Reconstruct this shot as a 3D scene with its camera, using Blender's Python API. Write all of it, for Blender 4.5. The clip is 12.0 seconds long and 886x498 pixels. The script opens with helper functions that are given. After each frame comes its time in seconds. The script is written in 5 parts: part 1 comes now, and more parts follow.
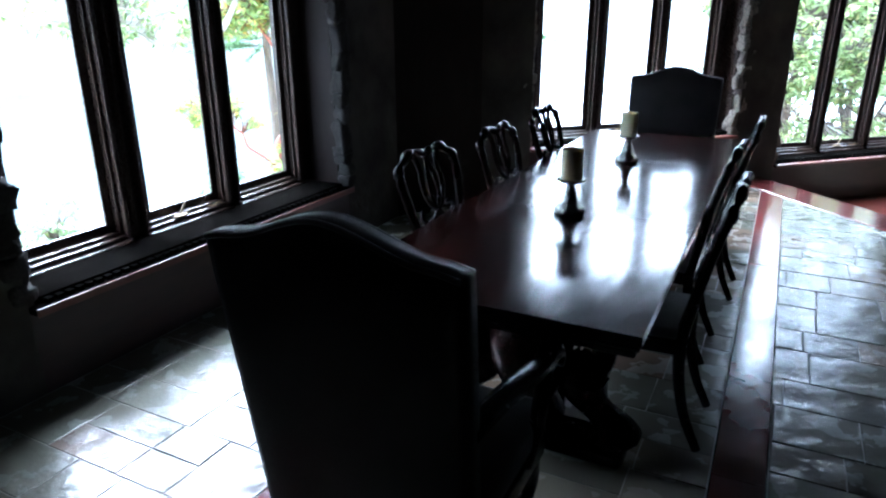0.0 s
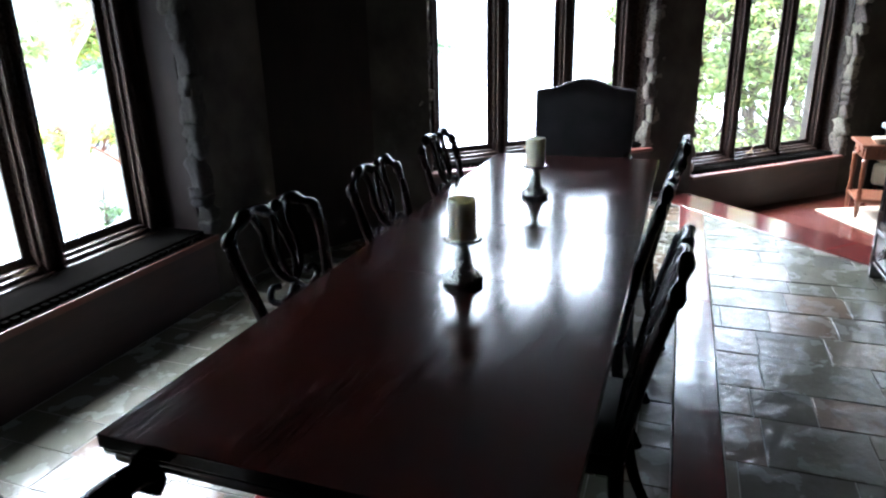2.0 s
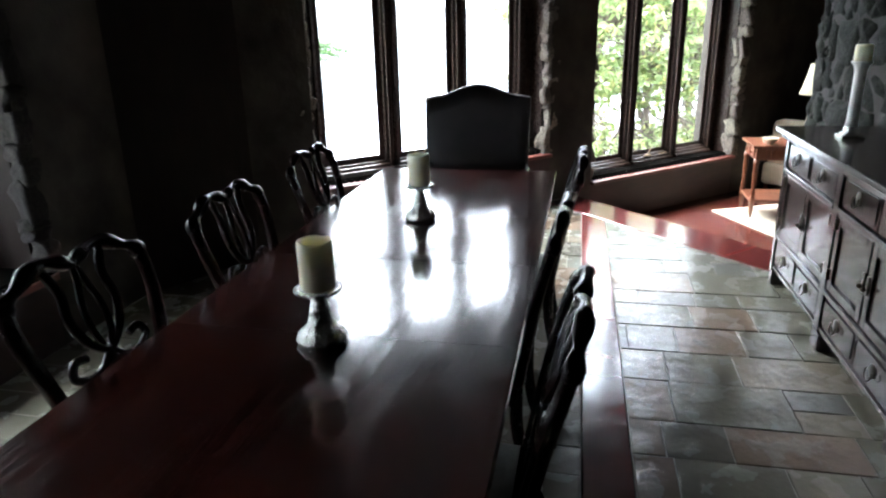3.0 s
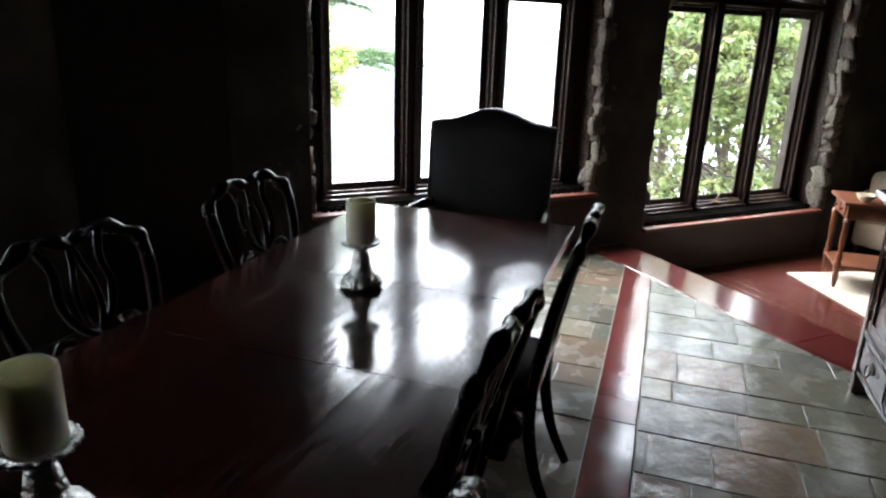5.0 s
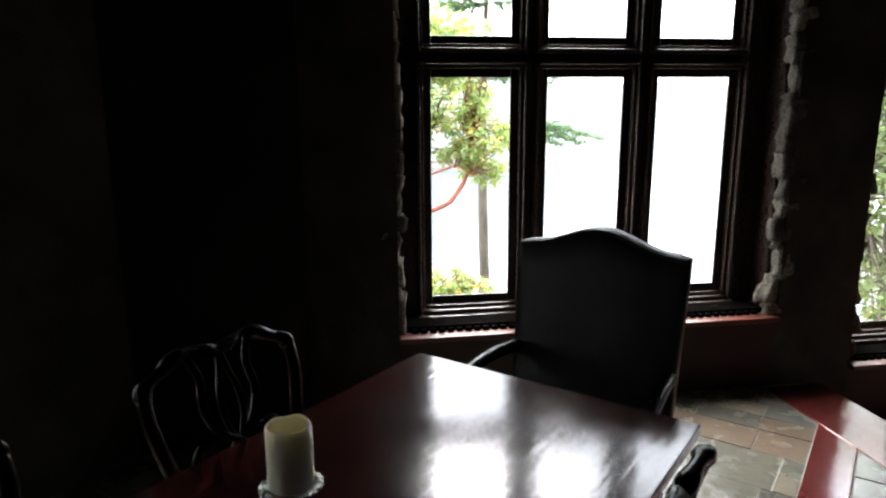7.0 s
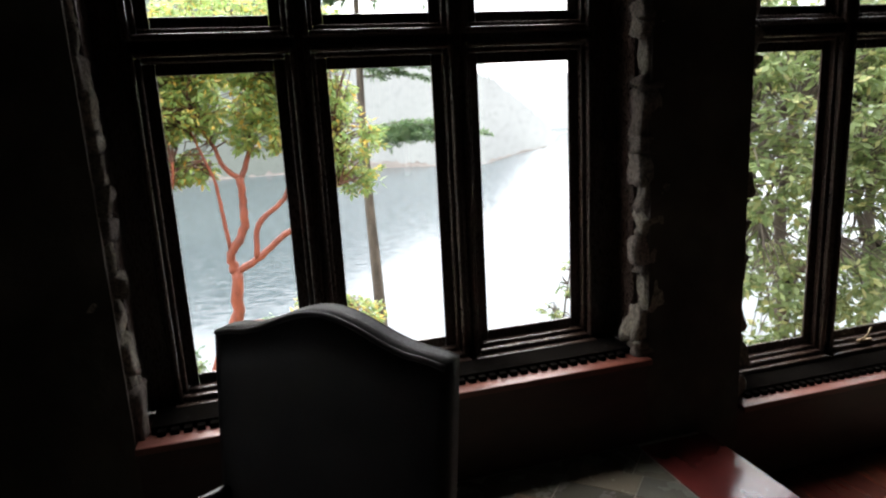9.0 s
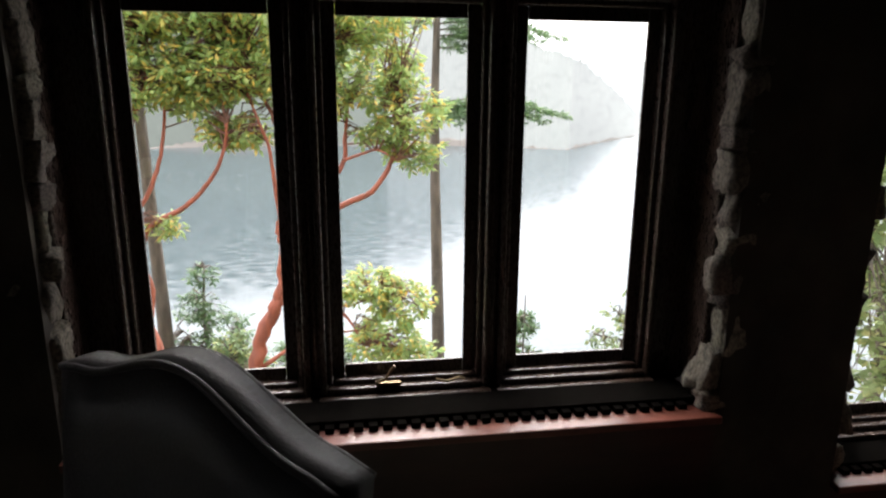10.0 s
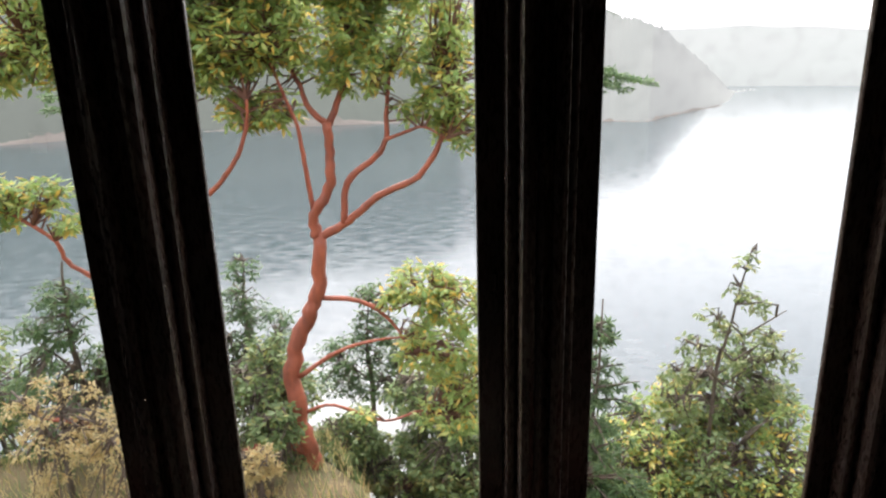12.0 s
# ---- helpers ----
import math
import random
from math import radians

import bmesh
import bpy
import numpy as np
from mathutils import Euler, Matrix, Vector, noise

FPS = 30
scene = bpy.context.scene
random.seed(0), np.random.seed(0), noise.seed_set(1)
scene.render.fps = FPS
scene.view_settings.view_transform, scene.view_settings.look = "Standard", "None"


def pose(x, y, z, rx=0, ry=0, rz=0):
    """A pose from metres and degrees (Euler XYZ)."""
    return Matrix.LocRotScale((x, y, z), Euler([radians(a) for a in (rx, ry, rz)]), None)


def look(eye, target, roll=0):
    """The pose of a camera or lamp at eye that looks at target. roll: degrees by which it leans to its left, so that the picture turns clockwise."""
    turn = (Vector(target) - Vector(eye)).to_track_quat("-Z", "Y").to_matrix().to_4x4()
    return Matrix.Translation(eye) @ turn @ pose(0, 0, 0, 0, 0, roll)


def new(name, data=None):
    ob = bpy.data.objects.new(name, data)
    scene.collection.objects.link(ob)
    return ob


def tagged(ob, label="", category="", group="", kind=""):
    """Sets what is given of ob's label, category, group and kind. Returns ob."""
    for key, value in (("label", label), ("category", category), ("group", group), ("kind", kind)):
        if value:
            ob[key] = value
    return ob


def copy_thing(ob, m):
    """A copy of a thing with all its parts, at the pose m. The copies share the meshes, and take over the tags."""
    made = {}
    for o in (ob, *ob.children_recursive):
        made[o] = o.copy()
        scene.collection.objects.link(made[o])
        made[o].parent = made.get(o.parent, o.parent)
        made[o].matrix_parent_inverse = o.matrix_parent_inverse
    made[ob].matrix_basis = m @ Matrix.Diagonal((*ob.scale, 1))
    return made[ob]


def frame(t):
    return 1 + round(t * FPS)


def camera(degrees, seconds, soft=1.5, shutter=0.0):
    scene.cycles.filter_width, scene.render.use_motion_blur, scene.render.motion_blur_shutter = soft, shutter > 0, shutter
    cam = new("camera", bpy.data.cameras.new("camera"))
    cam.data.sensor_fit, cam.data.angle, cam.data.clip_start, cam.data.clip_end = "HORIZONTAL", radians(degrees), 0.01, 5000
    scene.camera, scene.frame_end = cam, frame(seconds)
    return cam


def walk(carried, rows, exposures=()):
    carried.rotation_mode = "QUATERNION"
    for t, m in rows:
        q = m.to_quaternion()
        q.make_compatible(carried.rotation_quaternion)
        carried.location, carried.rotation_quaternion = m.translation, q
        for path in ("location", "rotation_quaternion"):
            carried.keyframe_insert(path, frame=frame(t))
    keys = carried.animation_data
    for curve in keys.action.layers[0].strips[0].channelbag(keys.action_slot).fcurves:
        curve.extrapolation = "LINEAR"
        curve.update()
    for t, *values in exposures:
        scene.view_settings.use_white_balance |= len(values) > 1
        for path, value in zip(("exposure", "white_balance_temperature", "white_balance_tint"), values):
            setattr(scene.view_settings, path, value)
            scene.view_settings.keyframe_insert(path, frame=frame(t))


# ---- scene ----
cam = camera(67.2, 12.0, 2.2)
PATH = [
    (0, (0.378, 0.902, 1.55), (0.93, 2.706, 0.885), -0.3),
    (0.5, (0.431, 1.116, 1.535), (0.937, 2.938, 0.882), 0.3),
    (1, (0.505, 1.248, 1.55), (1.149, 3.023, 0.892), -0.9),
    (1.5, (0.654, 1.392, 1.562), (1.289, 3.175, 0.913), -2.0),
    (2, (0.801, 1.516, 1.546), (1.57, 3.246, 0.903), -1.4),
    (2.5, (0.909, 1.7, 1.532), (1.939, 3.287, 0.883), -3.3),
    (3, (1.105, 1.804, 1.532), (2.104, 3.414, 0.892), -1.4),
    (3.2, (1.201, 1.853, 1.534), (2.155, 3.491, 0.897), 0.2),
    (4.8, (1.733, 2.195, 1.511), (2.623, 3.883, 0.91), 0.6),
    (5, (1.817, 2.27, 1.5), (2.644, 3.988, 0.9), 1.9),
    (5.5, (1.994, 2.445, 1.513), (2.662, 4.223, 0.888), -0.2),
    (6, (2.226, 2.601, 1.542), (2.775, 4.426, 0.932), -0.6),
    (6.5, (2.428, 2.768, 1.613), (2.797, 4.674, 1.133), 1.1),
    (7, (2.536, 2.922, 1.622), (2.837, 4.854, 1.199), -0.3),
    (9, (3.349, 3.736, 1.62), (3.873, 5.617, 1.185), -3.1),
    (9.5, (3.576, 3.992, 1.611), (4.042, 5.886, 1.17), 0.2),
    (10, (3.684, 4.261, 1.564), (3.987, 6.176, 1.075), 0.5),
    (10.5, (3.787, 4.539, 1.546), (4.045, 6.458, 1.046), -3.1),
    (11, (3.922, 4.83, 1.563), (4.061, 6.756, 1.043), 1.2),
    (11.5, (3.988, 5.147, 1.515), (3.989, 7.069, 0.96), 1.5),
    (12, (4.022, 5.467, 1.438), (4.101, 7.387, 0.883), -1.5),
]
EXPOSURES = [(0, 4.85, 4950, 8), (1.5, 5.1, 5250, 10), (2.5, 5.15, 5700, 10), (3.2, 5.0, 5950, 10), (5, 4.25, 6100, 10), (6, 4.12, 6200, 10), (7, 3.75, 6300, 10),
             (9, 2.8, 6550, 13), (10.5, 2.7, 6700, 14), (12, 2.32, 6750, 16)]
walk(cam, [(t, look(eye, target, roll)) for t, eye, target, roll in PATH], EXPOSURES)

# ---- world and light ----
world = bpy.data.worlds.new("overcast_sky")
scene.world = world
world.use_nodes = True
wn, wl = world.node_tree.nodes, world.node_tree.links
wn.clear()
sky = wn.new("ShaderNodeTexSky")
sky.sky_type, sky.sun_disc = "NISHITA", False
sky.sun_elevation, sky.sun_rotation = radians(55), radians(-5)
sky.air_density, sky.dust_density = 1.0, 4.0
grey = wn.new("ShaderNodeHueSaturation")
grey.inputs["Saturation"].default_value = 0.18
bgd = wn.new("ShaderNodeBackground")
bgd.inputs["Strength"].default_value = 0.15
fog = wn.new("ShaderNodeMix")
fog.data_type = "RGBA"
fog.inputs[0].default_value = 0.65
fog.inputs[7].default_value = (4.5, 4.8, 5.0, 1)
wout = wn.new("ShaderNodeOutputWorld")
wl.new(sky.outputs[0], grey.inputs["Color"])
wl.new(grey.outputs[0], fog.inputs[6])
wl.new(fog.outputs[2], bgd.inputs["Color"])
wl.new(bgd.outputs[0], wout.inputs["Surface"])

sun = new("sun", bpy.data.lights.new("sun", "SUN"))
sun.data.energy, sun.data.angle, sun.data.color = 1.2, radians(60), (1.0, 0.97, 0.93)
sun.matrix_world = look((0, 0, 0), (math.sin(radians(5)) * 0.57, -math.cos(radians(5)) * 0.57, -0.82))


# ---- materials ----
def mat(name, color, rough=0.5, metal=0.0, color2=None, scale=8.0, bump=0.0, bump_scale=40.0, stretch=(1, 1, 1),
        vary=0.0, island=False, trans=0.0, rough2=None, spec=0.5, ramp=(0.35, 0.65), coat=0.0, coat_rough=0.1, grain=0.2):
    """A surface with two scales of colour change, fine relief, uneven gloss and a change from piece to piece."""
    m = bpy.data.materials.new(name)
    m.use_nodes = True
    n, l = m.node_tree.nodes, m.node_tree.links
    b = n["Principled BSDF"]
    b.inputs["Roughness"].default_value, b.inputs["Metallic"].default_value = rough, metal
    b.inputs["Specular IOR Level"].default_value = spec
    b.inputs["Coat Weight"].default_value = coat
    b.inputs["Coat Roughness"].default_value = coat_rough
    if trans:
        b.inputs["Transmission Weight"].default_value = trans
        b.inputs["IOR"].default_value = 1.45
    co = n.new("ShaderNodeTexCoord")
    mp = n.new("ShaderNodeMapping")
    mp.inputs["Scale"].default_value = stretch
    l.new(co.outputs["Object"], mp.inputs["Vector"])
    c2 = color2 or tuple(c * 0.7 for c in color)
    big = n.new("ShaderNodeTexNoise")
    big.inputs["Scale"].default_value, big.inputs["Detail"].default_value = scale, 6
    l.new(mp.outputs[0], big.inputs["Vector"])
    rp = n.new("ShaderNodeValToRGB")
    rp.color_ramp.elements[0].position, rp.color_ramp.elements[1].position = ramp
    rp.color_ramp.elements[0].color, rp.color_ramp.elements[1].color = (*color, 1), (*c2, 1)
    l.new(big.outputs["Fac"], rp.inputs["Fac"])
    fine = n.new("ShaderNodeTexNoise")
    fine.inputs["Scale"].default_value, fine.inputs["Detail"].default_value = bump_scale, 5
    l.new(mp.outputs[0], fine.inputs["Vector"])
    hs = n.new("ShaderNodeHueSaturation")
    l.new(rp.outputs[0], hs.inputs["Color"])
    mr = n.new("ShaderNodeMapRange")
    mr.inputs[3].default_value, mr.inputs[4].default_value = 1 - grain, 1 + grain
    l.new(fine.outputs["Fac"], mr.inputs[0])
    val = mr.outputs[0]
    if vary:
        if island:
            rnd = n.new("ShaderNodeNewGeometry").outputs["Random Per Island"]
        else:
            rnd = n.new("ShaderNodeObjectInfo").outputs["Random"]
        vr = n.new("ShaderNodeMapRange")
        vr.inputs[3].default_value, vr.inputs[4].default_value = 1 - vary, 1 + vary
        l.new(rnd, vr.inputs[0])
        mu = n.new("ShaderNodeMath")
        mu.operation = "MULTIPLY"
        l.new(val, mu.inputs[0]), l.new(vr.outputs[0], mu.inputs[1])
        val = mu.outputs[0]
        hr = n.new("ShaderNodeMapRange")
        hr.inputs[3].default_value, hr.inputs[4].default_value = 0.5 - vary * 0.09, 0.5 + vary * 0.09
        l.new(rnd, hr.inputs[0]), l.new(hr.outputs[0], hs.inputs["Hue"])
    l.new(val, hs.inputs["Value"])
    l.new(hs.outputs[0], b.inputs["Base Color"])
    if rough2 is not None:
        rr = n.new("ShaderNodeMapRange")
        rr.inputs[1].default_value, rr.inputs[2].default_value = 0.3, 0.7
        rr.inputs[3].default_value, rr.inputs[4].default_value = rough, rough2
        l.new(fine.outputs["Fac"], rr.inputs[0]), l.new(rr.outputs[0], b.inputs["Roughness"])
    if bump:
        bp = n.new("ShaderNodeBump")
        bp.inputs["Strength"].default_value, bp.inputs["Distance"].default_value = min(1, bump), 0.01
        l.new(fine.outputs["Fac"], bp.inputs["Height"]), l.new(bp.outputs[0], b.inputs["Normal"])
    return m


M_TABLE = mat("polished_mahogany", (0.025, 0.0062, 0.0048), 0.14, color2=(0.013, 0.0034, 0.0028), scale=5, bump=0.08, bump_scale=14,
              stretch=(0.5, 3, 3), rough2=0.2, spec=0.42, coat=0.25, coat_rough=0.12)


def hand_rubbed(m, low, high):
    """Wax polish rubbed along the grain: long streaks and cloudy patches of duller gloss."""
    n, l = m.node_tree.nodes, m.node_tree.links
    b = n["Principled BSDF"]
    co = n.new("ShaderNodeTexCoord")
    total = None
    for stretch, scale, weight in (((1.6, 18.0, 1.0), 3.0, 0.55), ((1.0, 1.6, 1.0), 5.0, 0.45)):
        mp, nz, mu = n.new("ShaderNodeMapping"), n.new("ShaderNodeTexNoise"), n.new("ShaderNodeMath")
        mp.inputs["Scale"].default_value = stretch
        nz.inputs["Scale"].default_value, nz.inputs["Detail"].default_value = scale, 4
        mu.operation = "MULTIPLY"
        mu.inputs[1].default_value = weight
        l.new(co.outputs["Object"], mp.inputs["Vector"]), l.new(mp.outputs[0], nz.inputs["Vector"]), l.new(nz.outputs["Fac"], mu.inputs[0])
        if total is None:
            total = mu.outputs[0]
        else:
            add = n.new("ShaderNodeMath")
            l.new(total, add.inputs[0]), l.new(mu.outputs[0], add.inputs[1])
            total = add.outputs[0]
    for socket, k in (("Roughness", 1.0), ("Coat Roughness", 0.75)):
        rr = n.new("ShaderNodeMapRange")
        rr.inputs[1].default_value, rr.inputs[2].default_value = 0.36, 0.64
        rr.inputs[3].default_value, rr.inputs[4].default_value = low * k, high * k
        l.new(total, rr.inputs[0]), l.new(rr.outputs[0], b.inputs[socket])


hand_rubbed(M_TABLE, 0.11, 0.18)
M_CHAIR = mat("dark_carved_wood", (0.008, 0.0035, 0.003), 0.14, color2=(0.005, 0.0022, 0.0018), scale=9, bump=0.3, bump_scale=34, rough2=0.28, spec=0.15)
M_LEATHER = mat("dark_leather", (0.026, 0.022, 0.0225), 0.45, color2=(0.014, 0.0125, 0.013), scale=6, bump=0.12, bump_scale=160, rough2=0.6, spec=0.25)
M_FRAME = mat("dark_window_wood", (0.038, 0.023, 0.017), 0.2, color2=(0.021, 0.013, 0.01), scale=6, bump=0.1, bump_scale=50,
              stretch=(4, 4, 1), rough2=0.38)
M_LEDGE = mat("red_brown_ledge_wood", (0.12, 0.034, 0.022), 0.3, color2=(0.075, 0.021, 0.015), scale=5, bump=0.1, bump_scale=50,
              stretch=(1, 5, 5), rough2=0.5)
# Brown stone with shade painted in, far darker than the jambs by the lake.
M_STONE_SHADED = mat("shaded_brown_wallstone", (0.034, 0.03, 0.025), 0.9, color2=(0.013, 0.0115, 0.01), scale=7, bump=0.8, bump_scale=28, vary=0.35)
# Window daylight is painted into this paler copy of the jamb stone.
M_QUOIN_LIT = mat("lit_rough_quoin", (0.24, 0.21, 0.17), 0.9, color2=(0.07, 0.064, 0.054), scale=9, bump=0.9, bump_scale=30, vary=0.35)
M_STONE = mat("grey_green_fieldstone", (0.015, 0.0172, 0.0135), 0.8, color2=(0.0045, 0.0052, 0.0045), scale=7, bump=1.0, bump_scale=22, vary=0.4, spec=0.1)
M_RENDERED = mat("dark_rough_plaster", (0.07, 0.062, 0.05), 0.85, color2=(0.024, 0.021, 0.018), scale=3, bump=1.0, bump_scale=9, grain=0.35, ramp=(0.3, 0.7), spec=0.3)
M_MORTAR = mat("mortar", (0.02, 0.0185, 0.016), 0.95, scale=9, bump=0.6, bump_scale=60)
def slate():
    """Sealed slate: each tile its own tint, from green-grey and blue-grey to rust, with a cleft surface."""
    m = mat("sealed_slate", (0.165, 0.15, 0.126), 0.15, color2=(0.085, 0.085, 0.073), scale=3.5, bump=1.0, bump_scale=7, rough2=0.34, spec=0.5, ramp=(0.12, 0.88))
    n, l = m.node_tree.nodes, m.node_tree.links
    b = n["Principled BSDF"]
    src = b.inputs["Base Color"].links[0].from_socket
    info = n.new("ShaderNodeObjectInfo")
    rp = n.new("ShaderNodeValToRGB")
    rp.color_ramp.interpolation = "CONSTANT"
    e = rp.color_ramp.elements
    e[0].color, e[1].color, e[1].position = (0.95, 1.0, 0.9, 1), (1.22, 0.99, 0.83, 1), 0.2
    for pos, col in ((0.36, (0.86, 0.93, 0.94, 1)), (0.5, (1.38, 1.3, 1.14, 1)), (0.6, (0.97, 1.0, 0.9, 1)), (0.72, (1.15, 0.9, 0.77, 1)), (0.83, (0.74, 0.75, 0.71, 1)), (0.93, (1.5, 1.48, 1.34, 1))):
        e.new(pos).color = col
    mix = n.new("ShaderNodeMix")
    mix.data_type, mix.blend_type = "RGBA", "MULTIPLY"
    mix.inputs[0].default_value = 1.0
    l.new(info.outputs["Random"], rp.inputs["Fac"])
    l.new(src, mix.inputs[6]), l.new(rp.outputs[0], mix.inputs[7]), l.new(mix.outputs[2], b.inputs["Base Color"])
    return m


M_SLATE = slate()
M_GROUT = mat("grout", (0.32, 0.295, 0.255), 0.7, scale=12, bump=0.3, bump_scale=70)
M_STRIP = mat("red_wood_border", (0.12, 0.022, 0.02), 0.1, color2=(0.08, 0.0155, 0.0145), scale=2.5, bump=0.03, bump_scale=14, rough2=0.2, spec=0.7, grain=0.1)
M_PLANK = mat("red_wood_plank", (0.075, 0.019, 0.012), 0.14, color2=(0.05, 0.012, 0.008), scale=4, bump=0.02, bump_scale=20,
              stretch=(6, 1, 6), vary=0.12, rough2=0.24, grain=0.1)
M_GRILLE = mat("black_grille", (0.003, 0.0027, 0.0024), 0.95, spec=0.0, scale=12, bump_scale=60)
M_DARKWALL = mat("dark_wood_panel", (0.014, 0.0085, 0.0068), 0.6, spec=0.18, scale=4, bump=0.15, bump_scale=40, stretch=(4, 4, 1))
M_PANEL = mat("red_brown_panel", (0.03, 0.011, 0.0085), 0.4, color2=(0.018, 0.0068, 0.0055), scale=4, bump=0.1, bump_scale=40, stretch=(1, 1, 5), rough2=0.55)
M_GLASS = mat("window_glass", (1, 1, 1), 0.0, color2=(1, 1, 1), trans=1.0, scale=1)
M_IRON = mat("dark_iron", (0.06, 0.05, 0.045), 0.4, metal=0.9, scale=20)
M_BRONZE = mat("dark_bronze", (0.07, 0.056, 0.042), 0.3, metal=0.9, scale=20)
M_BRASS = mat("aged_brass", (0.34, 0.26, 0.16), 0.35, metal=0.9, scale=20)
M_WAX = mat("cream_wax", (0.9, 0.86, 0.71), 0.4, color2=(0.86, 0.81, 0.64), scale=10, bump=0.05, grain=0.06)
wax_node = M_WAX.node_tree.nodes["Principled BSDF"]
wax_node.inputs["Subsurface Weight"].default_value, wax_node.inputs["Subsurface Scale"].default_value = 0.6, 0.014
wax_node.inputs["Subsurface Radius"].default_value = (1.0, 0.9, 0.7)
M_MERC = mat("mercury_glass", (0.9, 0.9, 0.86), 0.06, metal=0.9, color2=(0.55, 0.55, 0.5), scale=45, bump=1.0, bump_scale=75, rough2=0.22)


# ---- mesh helpers ----
def link_mesh(name, bm, material, smooth=False):
    me = bpy.data.meshes.new(name)
    bm.normal_update()
    bm.to_mesh(me)
    bm.free()
    if material:
        me.materials.append(material)
    if smooth:
        for p in me.polygons:
            p.use_smooth = True
    return new(name, me)


def part(name, bm, material, parent=None, label="", smooth=False):
    ob = link_mesh(name, bm, material, smooth)
    if parent:
        ob.parent = parent
    return tagged(ob, label)


def thing(name, m, label, category, group="", kind=""):
    ob = new(name)
    ob.empty_display_size = 0.1
    ob.matrix_basis = m
    return tagged(ob, label, category, group, kind)


def box(bm, x0, x1, y0, y1, z0, z1, bevel=0.0, m=None):
    g = bmesh.ops.create_cube(bm, size=1.0)
    vs = g["verts"]
    for v in vs:
        v.co = Vector((x0 + (v.co.x + 0.5) * (x1 - x0), y0 + (v.co.y + 0.5) * (y1 - y0), z0 + (v.co.z + 0.5) * (z1 - z0)))
    if bevel:
        es = list({e for v in vs for e in v.link_edges})
        r = bmesh.ops.bevel(bm, geom=es, offset=bevel, segments=2, affect="EDGES", profile=0.5)
        vs = list({v for f in r["faces"] for v in f.verts} | {v for v in vs if v.is_valid})
    if m is not None:
        bmesh.ops.transform(bm, matrix=m, verts=vs)
    return bm


def B(*args, **kw):
    return box(bmesh.new(), *args, **kw)


def prism(pts, z0, z1):
    bm = bmesh.new()
    f = bm.faces.new([bm.verts.new((x, y, z0)) for x, y in pts])
    g = bmesh.ops.extrude_face_region(bm, geom=[f])
    for e in g["geom"]:
        if isinstance(e, bmesh.types.BMVert):
            e.co.z = z1
    bmesh.ops.recalc_face_normals(bm, faces=bm.faces)
    return bm


def lathe(bm, prof, seg=20, m=None):
    rings = []
    for r, z in prof:
        rings.append([bm.verts.new((r * math.cos(a * 2 * math.pi / seg), r * math.sin(a * 2 * math.pi / seg), z)) for a in range(seg)])
    for a, b in zip(rings, rings[1:]):
        for i in range(seg):
            bm.faces.new((a[i], a[(i + 1) % seg], b[(i + 1) % seg], b[i]))
    bm.faces.new(rings[0][::-1]), bm.faces.new(rings[-1])
    if m is not None:
        bmesh.ops.transform(bm, matrix=m, verts=[v for r in rings for v in r])
    return bm


def tube(bm, pts, radii, seg=8, flat=1.0):
    """A tapered round bar along points; flat squeezes it across its second axis."""
    pts = [Vector(p) for p in pts]
    rings, side = [], None
    for i, p in enumerate(pts):
        d = (pts[min(i + 1, len(pts) - 1)] - pts[max(i - 1, 0)]).normalized()
        if side is None:
            side = d.orthogonal().normalized()
        side = (side - d * side.dot(d)).normalized()
        up = d.cross(side)
        r = radii[i] if hasattr(radii, "__len__") else radii
        rings.append([bm.verts.new(p + side * (r * math.cos(a * 2 * math.pi / seg)) + up * (r * flat * math.sin(a * 2 * math.pi / seg))) for a in range(seg)])
    for a, b in zip(rings, rings[1:]):
        for i in range(seg):
            bm.faces.new((a[i], a[(i + 1) % seg], b[(i + 1) % seg], b[i]))
    bm.faces.new(rings[0][::-1]), bm.faces.new(rings[-1])
    return bm


def smooth_line(pts, n=6):
    """Catmull-Rom through points."""
    pts = [Vector(p) for p in pts]
    q = [pts[0] * 2 - pts[1], *pts, pts[-1] * 2 - pts[-2]]
    out = []
    for i in range(1, len(q) - 2):
        a, b, c, d = q[i - 1:i + 3]
        for k in range(n):
            t = k / n
            out.append(0.5 * ((2 * b) + (c - a) * t + (2 * a - 5 * b + 4 * c - d) * t * t + (3 * b - a - 3 * c + d) * t ** 3))
    out.append(pts[-1])
    return out


# ---- plan ----
# The long table, the bay's first wall, the red border and the sideboard run along u; the lake wall runs along x.
TH = 46.0
TURNED = pose(0, 0, 0, 0, 0, TH)


def P(u, v):
    p = TURNED @ Vector((u, v, 0))
    return p.x, p.y


WALL_Y, GLASS_Y, OUT_Y = 6.25, 6.568, 6.78        # lake wall: inner face, glass, outer face
WALL_V, GLASS_V, OUT_V = 3.045, 3.42, 3.63      # bay wall
CEIL, LOW = 2.8, -0.32                        # ceiling; sunken sitting room's floor
STEP_X = 5.27                                  # edge of the slate floor

# ---- walls ----
corner_u = (WALL_Y - WALL_V * math.cos(radians(TH))) / math.sin(radians(TH))
corner = P(corner_u, WALL_V)
ou = (OUT_Y - OUT_V * math.cos(radians(TH))) / math.sin(radians(TH))
outer = P(ou, OUT_V)


def wall(name, pts, z0, z1, material=M_RENDERED, label="dark rough plaster wall with a jagged stone edge"):
    return tagged(link_mesh(name, prism(pts, z0 - 0.1 if z0 == LOW else z0, z1), material), label, "wall", kind="structure")


